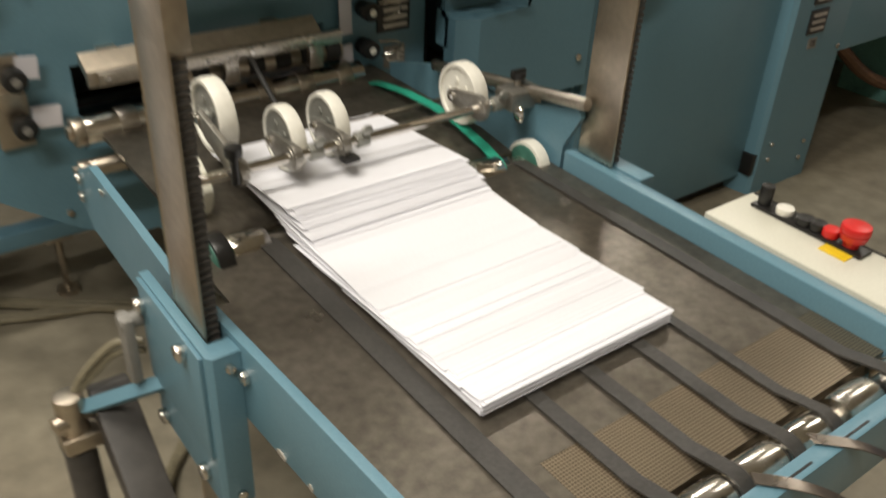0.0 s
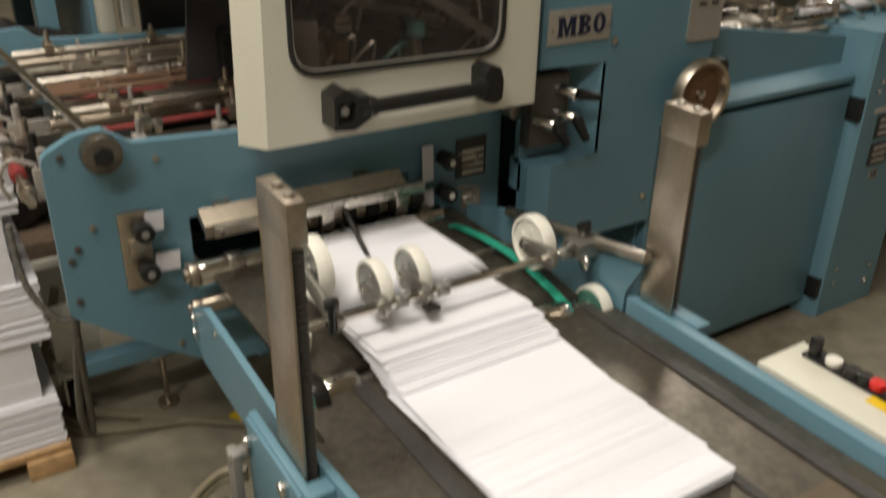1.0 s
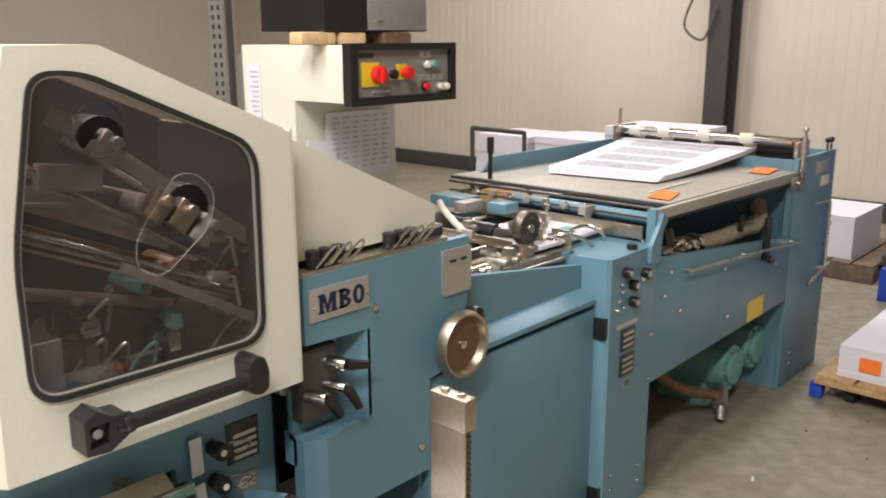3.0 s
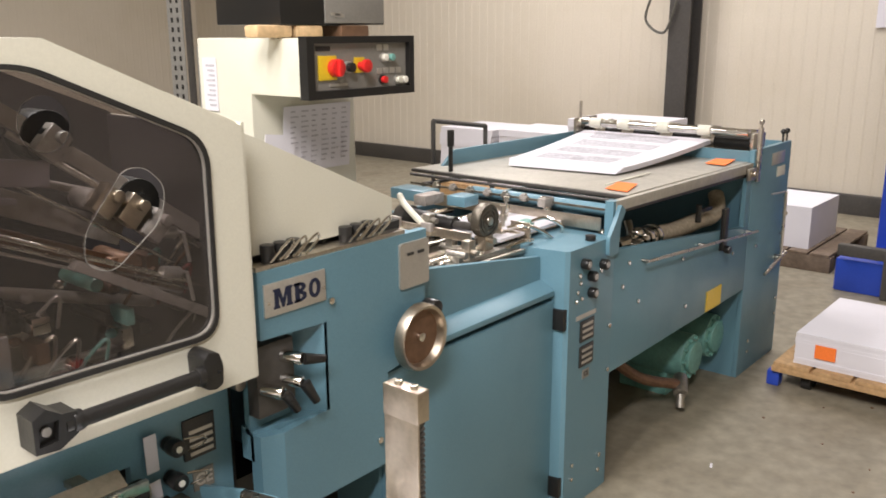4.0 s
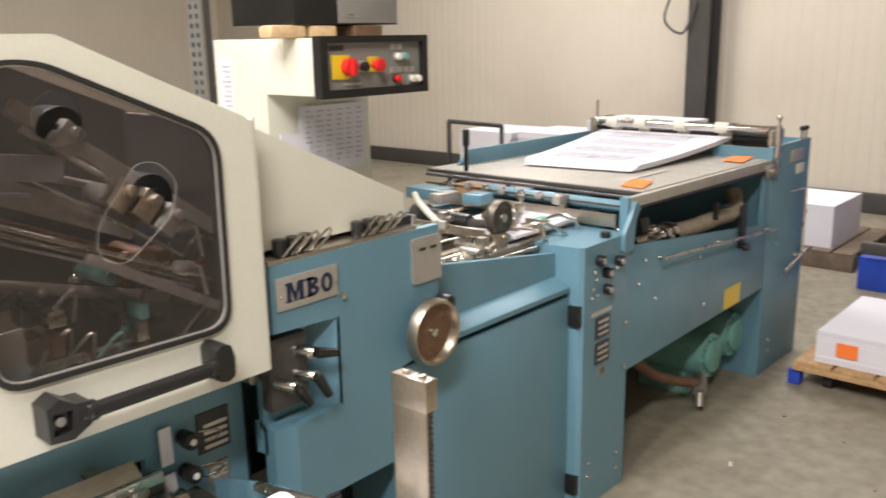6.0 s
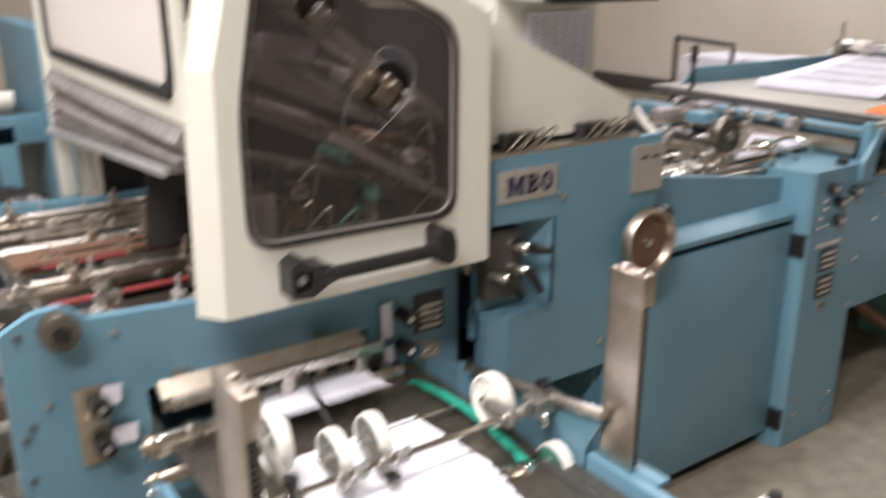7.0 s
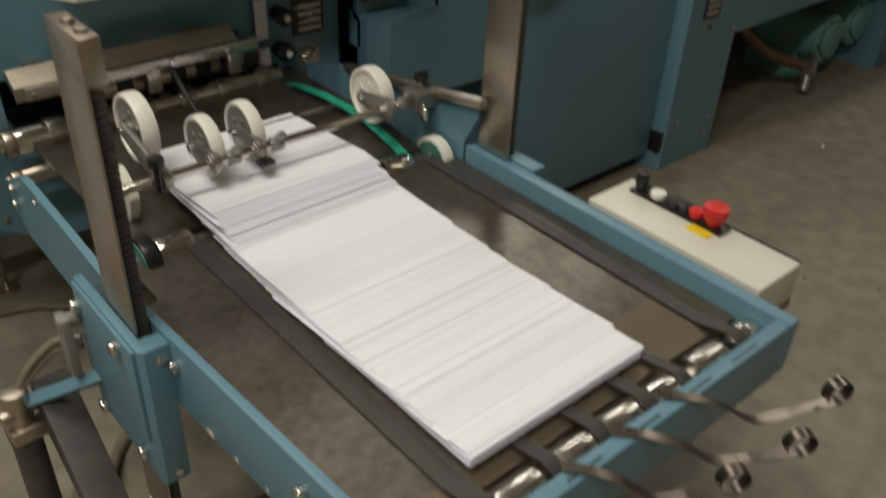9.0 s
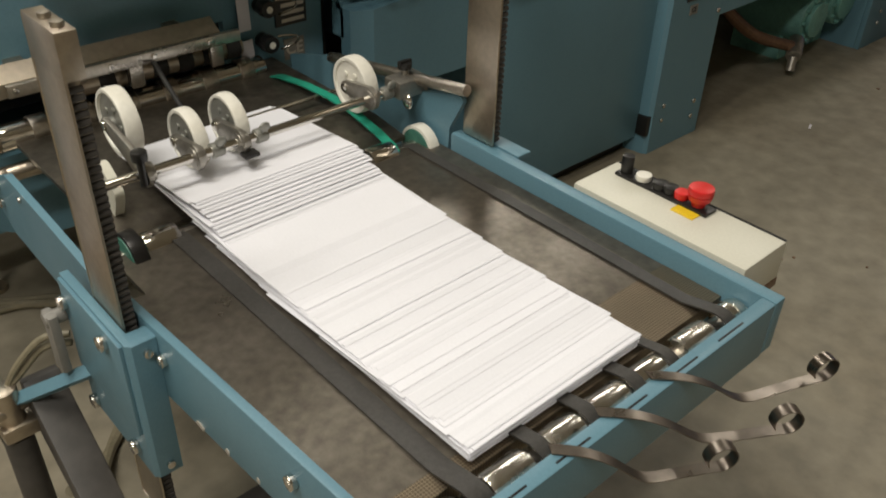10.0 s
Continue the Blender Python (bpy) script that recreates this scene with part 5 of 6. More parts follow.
for i in range(9):
    bm = B()
    box(bm, 1.6325, 1.6332, 0.833, 0.866 + 0.006 * (i % 3), 1.305 + i * 0.0155, 1.311 + i * 0.0155)
    part("print_bar", bm, GREYPRINT, strip)
# instrument on wooden blocks
for x0, x1 in ((1.545, 1.675), (1.69, 1.795)):
    bm = B()
    box(bm, x0, x1, 0.5, 0.56, 1.516, 1.552, 0.01)
    single("wooden_block", bm, PALEWOOD, "pale wooden block on the console", "wooden block", "blocks under the counter box")
bm = B()
box(bm, 1.86, 1.98, 0.49, 0.68, 1.516, 1.552, 0.008)
single("wooden_block", bm, RUST, "dark wooden block under the counter box", "wooden block", "blocks under the counter box")
cb = thing("counter_box", (1.85, 0.62, 1.552), "dark counter box with red digits on wooden blocks", "instrument")
bm = B()
box(bm, 1.63, 2.06, 0.5, 0.8, 1.5535, 1.70, 0.004)
part("case", bm, DARK, cb)
bm = B()
box(bm, 1.80, 2.055, 0.496, 0.5, 1.558, 1.695, 0.001)
part("front", bm, GREYF, cb)
bm = B()
box(bm, 1.90, 1.98, 0.493, 0.496, 1.66, 1.685)
part("display", bm, RED, cb)
for q in ((1.82, 1.58), (1.84, 1.575)):
    bm = B()
    box(bm, q[0], q[0] + 0.04, 0.494, 0.496, q[1], q[1] + 0.01)
    part("print_bar", bm, SILVER, cb)

# perforated rack upright
rk = thing("rack_upright", (3.0, 3.08, 0), "galvanised slotted rack upright", "rack post")
for x0, x1, y0, y1 in ((2.97, 2.975, 2.98, 3.12), (2.97, 3.05, 3.12, 3.125)):
    bm = B()
    box(bm, x0, x1, y0, y1, 0, 3.2)
    up = part("upright", bm, GALV, rk)
for i in range(30):
    z = 0.6 + i * 0.055
    for y in (3.02, 3.08):
        bm = B()
        box(bm, 2.967, 2.97, y - 0.009, y + 0.009, z, z + 0.028)
        part("slot", bm, DARK, rk)
# dark strip added as the shadow side of the upright's channel
bm = B()
box(bm, 2.98, 3.0, 2.925, 2.972, 0.0, 3.2, 0.003)
single("dark_post", bm, COLUMN, "dark strip standing for the shaded inner side of the rack upright", "post")
pn = thing("tool_panel", (3.05, 2.75, 0), "grey printed panel on a stand by the rack", "panel")
bm = B()
box(bm, 3.0, 3.01, 2.72, 2.9, 0.0, 1.45)
part("board", bm, GALV, pn)

# ---- delivery conveyor ----
conv = thing("delivery_conveyor", (0.58, -0.85, 0), "blue framed delivery conveyor with steel bed and belts", "conveyor")
bm = B()
prism(bm, [(-0.57, 0.635), (-1.204, 0.635), (-1.204, 0.548), (-0.57, 0.548)], "x", 0.884, 0.908, 0.003)
part("side_rail", bm, BLUE, conv, "blue painted side rail with worn edges")
bm = B()
prism(bm, [(0.238, -0.62), (0.268, -1.204), (0.281, -1.204), (0.251, -0.62)], "z", 0.523, 0.635, 0.003)
part("side_rail", bm, BLUE, conv)
bm = B()
box(bm, 0.2815, 0.8835, -1.204, -1.183, 0.545, 0.635, 0.003)
part("end_bar", bm, BLUE, conv)
for x in (0.36, 0.46, 0.56, 0.66, 0.76):
    bm = B()
    box(bm, x, x + 0.055, -1.1975, -1.195, 0.6345, 0.6358)
    part("slot_mark", bm, DARK, conv)
random.seed(41)
CHIP = material("bare_chip", (0.5, 0.46, 0.4), 0.5, 0.3, grain=0.2, scale=90, stain=0.2)
for y, z, ln in ((-0.70, 0.531, 0.012), (-0.80, 0.5265, 0.02), (-0.865, 0.527, 0.01), (-0.93, 0.53, 0.008)):
    bm = B()
    xo = 0.238 + (-0.62 - y) * 0.0514 - 0.0006
    prism(bm, rounded([(y, z), (y - ln, z - 0.002), (y - ln * 1.1, z + 0.004), (y - ln * 0.5, z + 0.008), (y - 0.002, z + 0.005)], 0.003, 2), "x", xo, xo + 0.002)
    part("paint_chip", bm, CHIP, conv)
# bed: plain part and perforated front part
bm = B()
box(bm, 0.283, 0.882, -1.03, -0.515, 0.596, 0.604)
box(bm, 0.283, 0.42, -1.1, -1.0301, 0.596, 0.604)
prism(bm, [(0.252, -0.62), (0.283, -0.62), (0.283, -1.19)], "z", 0.596, 0.604)
part("bed_plate", bm, OILY, conv, "worn dark steel bed plate")
bm = B()
box(bm, 0.4203, 0.8825, -1.128, -1.0302, 0.596, 0.604)
box(bm, 0.2835, 0.42, -1.128, -1.1002, 0.596, 0.604)
box(bm, 0.2835, 0.8825, -1.128, -1.124, 0.58, 0.596)
part("bed_plate", bm, PERF, conv, "perforated steel bed plate with golden lamp shine in its colour")
bm = B()
box(bm, 0.30, 0.87, -1.10, -0.55, 0.56, 0.575)
part("under_tray", bm, DARK, conv)
# front roller in shiny segments and flat belts
bm = B()
cyl(bm, (0.283, -1.155, 0.591), (0.883, -1.155, 0.591), 0.014, 16)
shaft = part("roller_shaft", bm, STEEL, conv)
for x, hw2 in ((0.335, 0.03), (0.432, 0.032), (0.52, 0.031), (0.602, 0.031), (0.685, 0.031), (0.775, 0.033), (0.866, 0.016)):
    bm = B()
    cyl(bm, (x - hw2, -1.155, 0.591), (x + hw2, -1.155, 0.591), 0.0245, 28, bev=0.006)
    if hw2 < 0.02:
        cyl(bm, (x - 0.004, -1.155, 0.591), (x + 0.004, -1.155, 0.591), 0.0255, 28)
    part("roller", bm, ROLLER, shaft, "bright polished steel front roller")
for x, w in ((0.383, 0.027), (0.48, 0.02), (0.56, 0.02), (0.643, 0.02), (0.712, 0.016), (0.835, 0.021)):
    pts = [(-0.5, 0.60), (-0.53, 0.6062), (-0.8, 0.6062), (-1.1, 0.6062), (-1.13, 0.613), (-1.15, 0.6172)]
    pts += [(-1.155 - 0.0262 * math.sin(a), 0.591 + 0.0262 * math.cos(a)) for a in [math.pi * k / 10 for k in range(11)]]
    pts += [(-1.1, 0.557)]
    bm = B()
    ribbon(bm, pts, x - w / 2, x + w / 2, 0.0025)
    part("belt", bm, BELT, conv, "dark grey flat conveyor belt")
# curled spring straps beyond the end bar
def spring_strap(ax, ay, bx, by, cx, cy):
    d = Vector((cx - bx, cy - by, 0)).normalized()
    side = Vector((-d.y, d.x, 0)) * 0.0075
    path = [(ax, ay, 0.6375), (ax + (bx - ax) * 0.35, ay + (by - ay) * 0.35, 0.6372), (ax + (bx - ax) * 0.65, ay + (by - ay) * 0.65, 0.628), (bx, by, 0.609), ((bx + cx) / 2, (by + cy) / 2 + 0.004, 0.604)]
    centre, rad = Vector((cx, cy, 0.627)), 0.017
    pts = curve_pts(path, 6)
    for k in range(17):
        a = math.radians(-110 + k * 20)
        pts.append(centre + d * rad * math.cos(a) + Vector((0, 0, rad * math.sin(a))))
    bm = B()
    rows = []
    for i, q in enumerate(pts):
        t = (pts[min(i + 1, len(pts) - 1)] - pts[max(i - 1, 0)]).normalized()
        nrm = side.cross(t).normalized() * 0.0006
        rows.append([bm.verts.new(v) for v in (q - side + nrm, q + side + nrm, q + side - nrm, q - side - nrm)])
    for r0, r1 in zip(rows, rows[1:]):
        for k in range(4):
            bm.faces.new((r0[k], r0[(k + 1) % 4], r1[(k + 1) % 4], r1[k]))
    bm.faces.new(rows[0])
    bm.faces.new(rows[-1][::-1])
    bmesh.ops.recalc_face_normals(bm, faces=bm.faces[:])
    part("spring_strap", bm, STRAP, conv, "thin spring steel strap with a curled end")


STRAP = material("strap_steel", (0.22, 0.19, 0.16), 0.32, 1.0, grain=0.1, scale=90, stain=0.3, stain_scale=12)
for q in ((0.64, -1.178, 0.722, -1.258, 0.826, -1.302), (0.548, -1.177, 0.632, -1.265, 0.712, -1.318), (0.468, -1.18, 0.536, -1.256, 0.608, -1.30)):
    spring_strap(*q)
# upper infeed table with side plates
bm = B()
prism(bm, [(-0.05, 0.618), (-0.40, 0.618), (-0.485, 0.606), (-0.485, 0.598), (-0.40, 0.61), (-0.05, 0.61)], "x", 0.3, 0.85)
part("infeed_plate", bm, OILY, conv)
bm = B()
prism(bm, rounded([(-0.165, 0.60), (-0.15, 0.545), (-0.2, 0.51), (-0.6, 0.50), (-0.6, 0.615), (-0.4, 0.628), (-0.24, 0.636)], 0.008, 3), "x", 0.238, 0.25)
part("infeed_side", bm, BLUE, conv)
bm = B()
prism(bm, rounded([(-0.06, 0.62), (-0.08, 0.52), (-0.56, 0.53), (-0.563, 0.64), (-0.596, 0.702), (-0.585, 0.712), (-0.42, 0.665), (-0.3, 0.68), (-0.2, 0.66)], 0.006, 3), "x", 0.886, 0.896)
part("infeed_side", bm, BLUE, conv)
for y, z in ((-0.185, 0.592), (-0.185, 0.562)):
    bolt(conv, (0.238, y, z), 0.009, (-1, 0, 0))
bolt(conv, (0.238, -0.3, 0.62), 0.005, (-1, 0, 0))
bm = B()
cyl(bm, (0.29, -0.505, 0.588), (0.87, -0.505, 0.588), 0.016, 20)
er = part("transfer_roller", bm, STEEL, conv)
for x in (0.775, 0.70, 0.36):
    bm = B()
    cyl(bm, (x - 0.028, -0.505, 0.588), (x + 0.028, -0.505, 0.588), 0.03, 28, bev=0.005)
    part("roller_sleeve", bm, CHROME, er)
DULLGREEN = material("dull_green_face", (0.05, 0.16, 0.12), 0.5, grain=0.15, scale=80, stain=0.3)
for x in (0.866, 0.315):
    bm = B()
    cyl(bm, (x - 0.011, -0.51, 0.59), (x + 0.011, -0.51, 0.59), 0.042, 28, bev=0.002)
    p = part("belt_pulley", bm, WHITE if x > 0.5 else DARK, conv, "belt pulley with a green face")
    bm = B()
    cyl(bm, (x - 0.013, -0.51, 0.59), (x + 0.013, -0.51, 0.59), 0.036, 24, bev=0.002)
    part("pulley_face", bm, DULLGREEN, p)
bm = B()
ribbon(bm, [(-0.10, 0.606), (-0.16, 0.626), (-0.25, 0.638), (-0.33, 0.642), (-0.40, 0.638), (-0.47, 0.624), (-0.51, 0.612), (-0.537, 0.59), (-0.52, 0.565)], 0.79, 0.808, 0.003)
part("green_belt", bm, GREEN, conv, "bright green curved transfer belt")
bm = B()
cyl(bm, (0.62, -0.3, 0.635), (0.86, -0.3, 0.635), 0.004, 10)
part("tie_rod", bm, STEEL, conv)
# uprights with chain
for x0, x1, y0, y1, z0 in ((0.219, 0.241, -0.7, -0.612, 0.25), (0.898, 0.924, -0.658, -0.585, 0.638)):
    ch = thing("upright_guard", ((x0 + x1) / 2, (y0 + y1) / 2, z0), "bare sheet-steel upright with a chain in its slot", "upright", "conveyor uprights")
    top = 1.003 if x0 < 0.5 else 0.985
    bm = B()
    box(bm, x0, x1 - 0.021, y0, y1, z0, top, 0.002)
    box(bm, x1 - 0.021, x1, y0 + 0.02, y1, z0, top, 0.001)
    part("channel", bm, GUARD, ch)
    bm = B()
    box(bm, x0 - 0.0008, x1 + 0.0008, y0 - 0.0008, y1 + 0.0008, top - 0.05, top + 0.003, 0.0015)
    part("cap", bm, GUARD, ch)
    for dy in (0.018, 0.052):
        bm = B()
        cyl(bm, ((x0 + x1) / 2, y0 + dy, top + 0.002), ((x0 + x1) / 2, y0 + dy, top + 0.009), 0.007, 16, bev=0.001)
        part("cap_screw", bm, STEEL, ch)
    n = int((top - 0.05 - z0) / 0.0095)
    bm = B()
    for i in range(n):
        z = z0 + 0.006 + i * 0.0095
        cyl(bm, (x1 - 0.018, y0 + 0.009, z), (x1 - 0.003, y0 + 0.009, z), 0.0042, 8)
    part("chain", bm, COLUMN, ch, "dark oily roller chain")
bm = B()
box(bm, 0.909, 0.94, -0.71, -0.60, 0.628, 0.6375, 0.001)
part("foot_plate", bm, BLUE, conv)
# blue carrier block at the near upright
bm = B()
prism(bm, [(0.205, -0.53), (0.205, -0.728), (0.211, -0.735), (0.244, -0.735), (0.244, -0.706), (0.218, -0.706), (0.218, -0.53)], "z", 0.392, 0.626, 0.002)
box(bm, 0.2, 0.2055, -0.722, -0.535, 0.47, 0.622, 0.001)
part("carrier_block", bm, BLUE, conv, "blue angle bracket with screws")
for y, z in ((-0.545, 0.588), (-0.676, 0.602), (-0.555, 0.41), (-0.69, 0.425)):
    bolt(conv, (0.2 if z > 0.45 else 0.205, y, z), 0.011, (-1, 0, 0))
for x, z in ((0.229, 0.608), (0.227, 0.41)):
    bolt(conv, (x, -0.735, z), 0.006)
for y, z in ((-0.745, 0.595), (-1.01, 0.597), (-1.1, 0.57)):
    bolt(conv, (0.238 + (-0.62 - y) * 0.0514, y, z), 0.0095, (-1, 0, 0))
for y in (-0.6, -1.15):
    bm = B()
    box(bm, 0.56, 0.6, y, y + 0.04, 0.05, 0.56, 0.003)
    part("stand", bm, COLUMN, conv)
bm = B()
box(bm, 0.25, 0.9, -0.62, -0.56, 0.0, 0.05, 0.004)
box(bm, 0.55, 0.61, -1.2, -0.56, 0.0, 0.05, 0.004)
part("stand_foot", bm, COLUMN, conv)
# lower linkage at the near side
bm = B()
cyl(bm, (0.20, -0.53, 0.56), (0.17, -0.53, 0.56), 0.011, 14, bev=0.002)
box(bm, 0.172, 0.186, -0.545, -0.515, 0.47, 0.57, 0.004)
part("clamp_lever", bm, GREYF, conv)
bm = B()
cyl(bm, (0.212, -0.56, 0.47), (0.118, -0.475, 0.405), 0.013, 4, bev=0.001)
part("link_bar", bm, BLUE, conv)
bm = B()
prism(bm, [(-0.45, 0.42), (-0.47, 0.425), (-0.72, 0.2), (-0.72, 0.16), (-0.45, 0.36)], "x", 0.13, 0.185, 0.004)
part("pedal_plate", bm, COLUMN, conv)
bm = B()
cyl(bm, (0.102, -0.47, 0.36), (0.102, -0.47, 0.432), 0.02, 16, bev=0.003)
cyl(bm, (0.075, -0.48, 0.395), (0.13, -0.47, 0.395), 0.012, 12, bev=0.002)
cyl(bm, (0.102, -0.47, 0.05), (0.102, -0.47, 0.36), 0.014, 12)
box(bm, 0.08, 0.135, -0.495, -0.445, 0.345, 0.372, 0.006)
part("linkage_joint", bm, GUARD, conv, "oily brown steel linkage joint")
bm = B()
cyl(bm, (0.102, -0.47, 0.0), (0.102, -0.47, 0.34), 0.024, 16, 0.022, bev=0.003)
part("damper", bm, COLUMN, conv)
for dz in (0.0, 0.016):
    bm = B()
    tube(bm, curve_pts([(0.205, -0.5, 0.50 - dz), (0.17, -0.48, 0.495 - dz), (0.13, -0.47, 0.458 - dz), (0.108, -0.465, 0.42), (0.085, -0.46, 0.37), (0.09, -0.45, 0.29)]), 0.0055, 8)
    part("control_cable", bm, OLIVE, conv)
# paired floor cables past the castor
for k in range(2):
    d = 0.017 * k
    bm = B()
    tube(bm, curve_pts([(0.1, 0.62 + d, 0.3), (0.067 - d, 0.62, 0.156), (0.035 - d, 0.6, 0.06), (0.04 - d, 0.51, 0.01), (0.082 - d, 0.421 - d, 0.01), (0.131, 0.385 - d, 0.01), (0.225, 0.348 - d, 0.01), (0.309, 0.322 - d, 0.01), (0.389, 0.28 - d, 0.01), (0.55, 0.25 - d, 0.01), (0.8, 0.3, 0.01)]), 0.0085, 8)
    single("floor_cable", bm, OLIVE, "olive-grey cable lying on the concrete floor", "cable", "floor cables")

# pressing rod with wheels
ROD_Y, ROD_Z = -0.468, 0.692
prs_rod = thing("press_wheel_rod", (0.58, ROD_Y, ROD_Z), "steel cross rod with clamps carrying white press wheels", "press rod")
bm = B()
cyl(bm, (0.30, ROD_Y, ROD_Z), (0.85, ROD_Y, ROD_Z), 0.0075, 16, bev=0.001)
part("rod", bm, CHROME, prs_rod)
bm = B()
cyl(bm, (0.87, -0.235, 0.672), (0.885, -0.605, 0.726), 0.0105, 14, bev=0.001)
part("square_bar", bm, STEEL, prs_rod)
bm = B()
box(bm, 0.835, 0.9, -0.49, -0.445, 0.68, 0.712, 0.004)
cyl(bm, (0.87, -0.46, 0.71), (0.87, -0.46, 0.725), 0.006, 10)
cl = part("bar_clamp", bm, ALU, prs_rod)
bm = B()
cyl(bm, (0.87, -0.46, 0.722), (0.87, -0.46, 0.734), 0.013, 14, bev=0.003)
box(bm, 0.856, 0.884, -0.464, -0.456, 0.728, 0.738, 0.002)
part("wing_knob", bm, DARK, cl)
bm = B()
ball(bm, (0.852, -0.49, 0.675), 0.012, 0.6, 1, 1.2)
part("wing_screw", bm, CHROME, cl)
WHEELS = []
for x, y, z, r, nylon in ((0.392, -0.355, 0.726, 0.054, 1), (0.473, -0.41, 0.694, 0.048, 0), (0.55, -0.40, 0.694, 0.048, 0), (0.806, -0.40, 0.690, 0.051, 1)):
    bm = B()
    cyl(bm, (x - 0.026, ROD_Y, ROD_Z), (x - 0.008, ROD_Y, ROD_Z), 0.015, 18, bev=0.002)
    ax2 = Vector((y - ROD_Y, z - ROD_Z))
    up2 = Vector((-ax2.y, ax2.x)).normalized()
    tear = []
    for k in range(9):
        ang = math.radians(-90 + 22.5 * k)
        q = ax2 + (ax2.normalized() * math.cos(ang) + up2 * math.sin(ang)) * 0.012
        tear.append((ROD_Y + q.x, ROD_Z + q.y))
    for k in range(9):
        ang = math.radians(90 + 22.5 * k)
        q = (ax2.normalized() * math.cos(ang) + up2 * math.sin(ang)) * 0.021
        tear.append((ROD_Y + q.x, ROD_Z + q.y))
    prism(bm, tear, "x", x - 0.024, x - 0.015, 0.0015)
    a = part("wheel_arm", bm, ALU, prs_rod, "cast clamp arm")
    bm = B()
    cyl(bm, (x - 0.028, y, z), (x + 0.016, y, z), 0.008, 14, bev=0.001)
    part("axle", bm, CHROME, a)
    if r > 0.053:
        bm = B()
        cyl(bm, (x - 0.03, ROD_Y - 0.015, ROD_Z - 0.01), (x - 0.03, ROD_Y - 0.015, ROD_Z + 0.035), 0.006, 10)
        cyl(bm, (x - 0.03, ROD_Y - 0.015, ROD_Z + 0.03), (x - 0.03, ROD_Y - 0.015, ROD_Z + 0.046), 0.012, 14, bev=0.003)
        part("thumb_screw", bm, DARK, a)
    else:
        bm = B()
        cyl(bm, (x + 0.006, ROD_Y, ROD_Z), (x + 0.026, ROD_Y, ROD_Z), 0.012, 14, bev=0.002)
        cyl(bm, (x + 0.016, ROD_Y, ROD_Z), (x + 0.016, ROD_Y - 0.01, ROD_Z + 0.014), 0.004, 10)
        ball(bm, (x + 0.017, ROD_Y - 0.014, ROD_Z + 0.019), 0.010, 1, 0.35, 0.8)
        part("thumb_screw", bm, DISC, a)
    # the wheel turns on its axle
    bm = B()
    n = 40
    tw = 0.013 if nylon else 0.011
    prof = [(r * 0.84, -0.006), (r * 0.88, -tw), (r * 0.98, -tw), (r, -tw * 0.8), (r + 0.0008, 0.0), (r, tw * 0.8), (r * 0.98, tw), (r * 0.88, tw), (r * 0.84, 0.006)]
    rows = [[bm.verts.new((d, q * math.cos(2 * math.pi * k / n), q * math.sin(2 * math.pi * k / n))) for k in range(n)] for q, d in prof]
    for a2, b2 in zip(rows, rows[1:] + rows[:1]):
        for k in range(n):
            bm.faces.new((a2[k], a2[(k + 1) % n], b2[(k + 1) % n], b2[k]))
    bmesh.ops.recalc_face_normals(bm, faces=bm.faces[:])
    wh = new("press_wheel", mesh_of("press_wheel", bm, WHITE))
    wh.parent = prs_rod
    tagged(wh, "white nylon press wheel" if nylon else "white tyred wheel with clear disc")
    at = Vector((x, y, z)) - prs_rod.location
    wh.matrix_basis = Matrix.Translation(at)
    bm = B()
    cyl(bm, (-0.009, 0, 0), (-0.004, 0, 0), r * 0.87, 36)
    for k in range(5):
        a3 = 2 * math.pi * k / 5
        cyl(bm, (-0.0115, r * 0.45 * math.cos(a3), r * 0.45 * math.sin(a3)), (0.0045, r * 0.45 * math.cos(a3), r * 0.45 * math.sin(a3)), r * 0.1, 12)
    cyl(bm, (-0.016, 0, 0), (0.016, 0, 0), r * 0.2, 16, bev=0.001)
    dk = new("disc", mesh_of("disc", bm, WHITE if x > 0.8 else DISC))
    dk.parent = wh
    WHEELS.append((wh, at, r))
bm = B()
box(bm, 0.52, 0.545, -0.5, -0.48, 0.675, 0.682, 0.002)
part("stop_tab", bm, DARK, prs_rod)
bm = B()
prism(bm, rounded([(-0.33, 0.6), (-0.42, 0.6), (-0.45, 0.66), (-0.40, 0.70), (-0.35, 0.66)], 0.02, 3), "x", 0.33, 0.345)
part("cream_fender", bm, CREAM, conv)

# ---- push-button box ----
sb = thing("push_button_box", (0.98, -0.98, 0.55), "cream push-button box with red emergency stop", "switch box")
bm = B()
box(bm, 0.924, 1.038, -1.134, -0.82, 0.566, 0.632, 0.004)
part("case", bm, CREAM, sb)
bm = B()
box(bm, 0.926, 1.04, -1.134, -0.82, 0.55, 0.566, 0.002)
part("lower_case", bm, RUST, sb)
bm = B()
ring(bm, [(1.033, -1.133), (1.037, -1.133), (1.037, -0.825), (1.033, -0.825)], [(1.0345, -1.13), (1.0355, -1.13), (1.0355, -0.83), (1.0345, -0.83)], "z", 0.632, 0.6335)
part("gasket", bm, DARK, sb)
bm = B()
box(bm, 0.995, 1.026, -1.02, -0.845, 0.632, 0.638, 0.003)
st = part("button_strip", bm, DARK, sb)
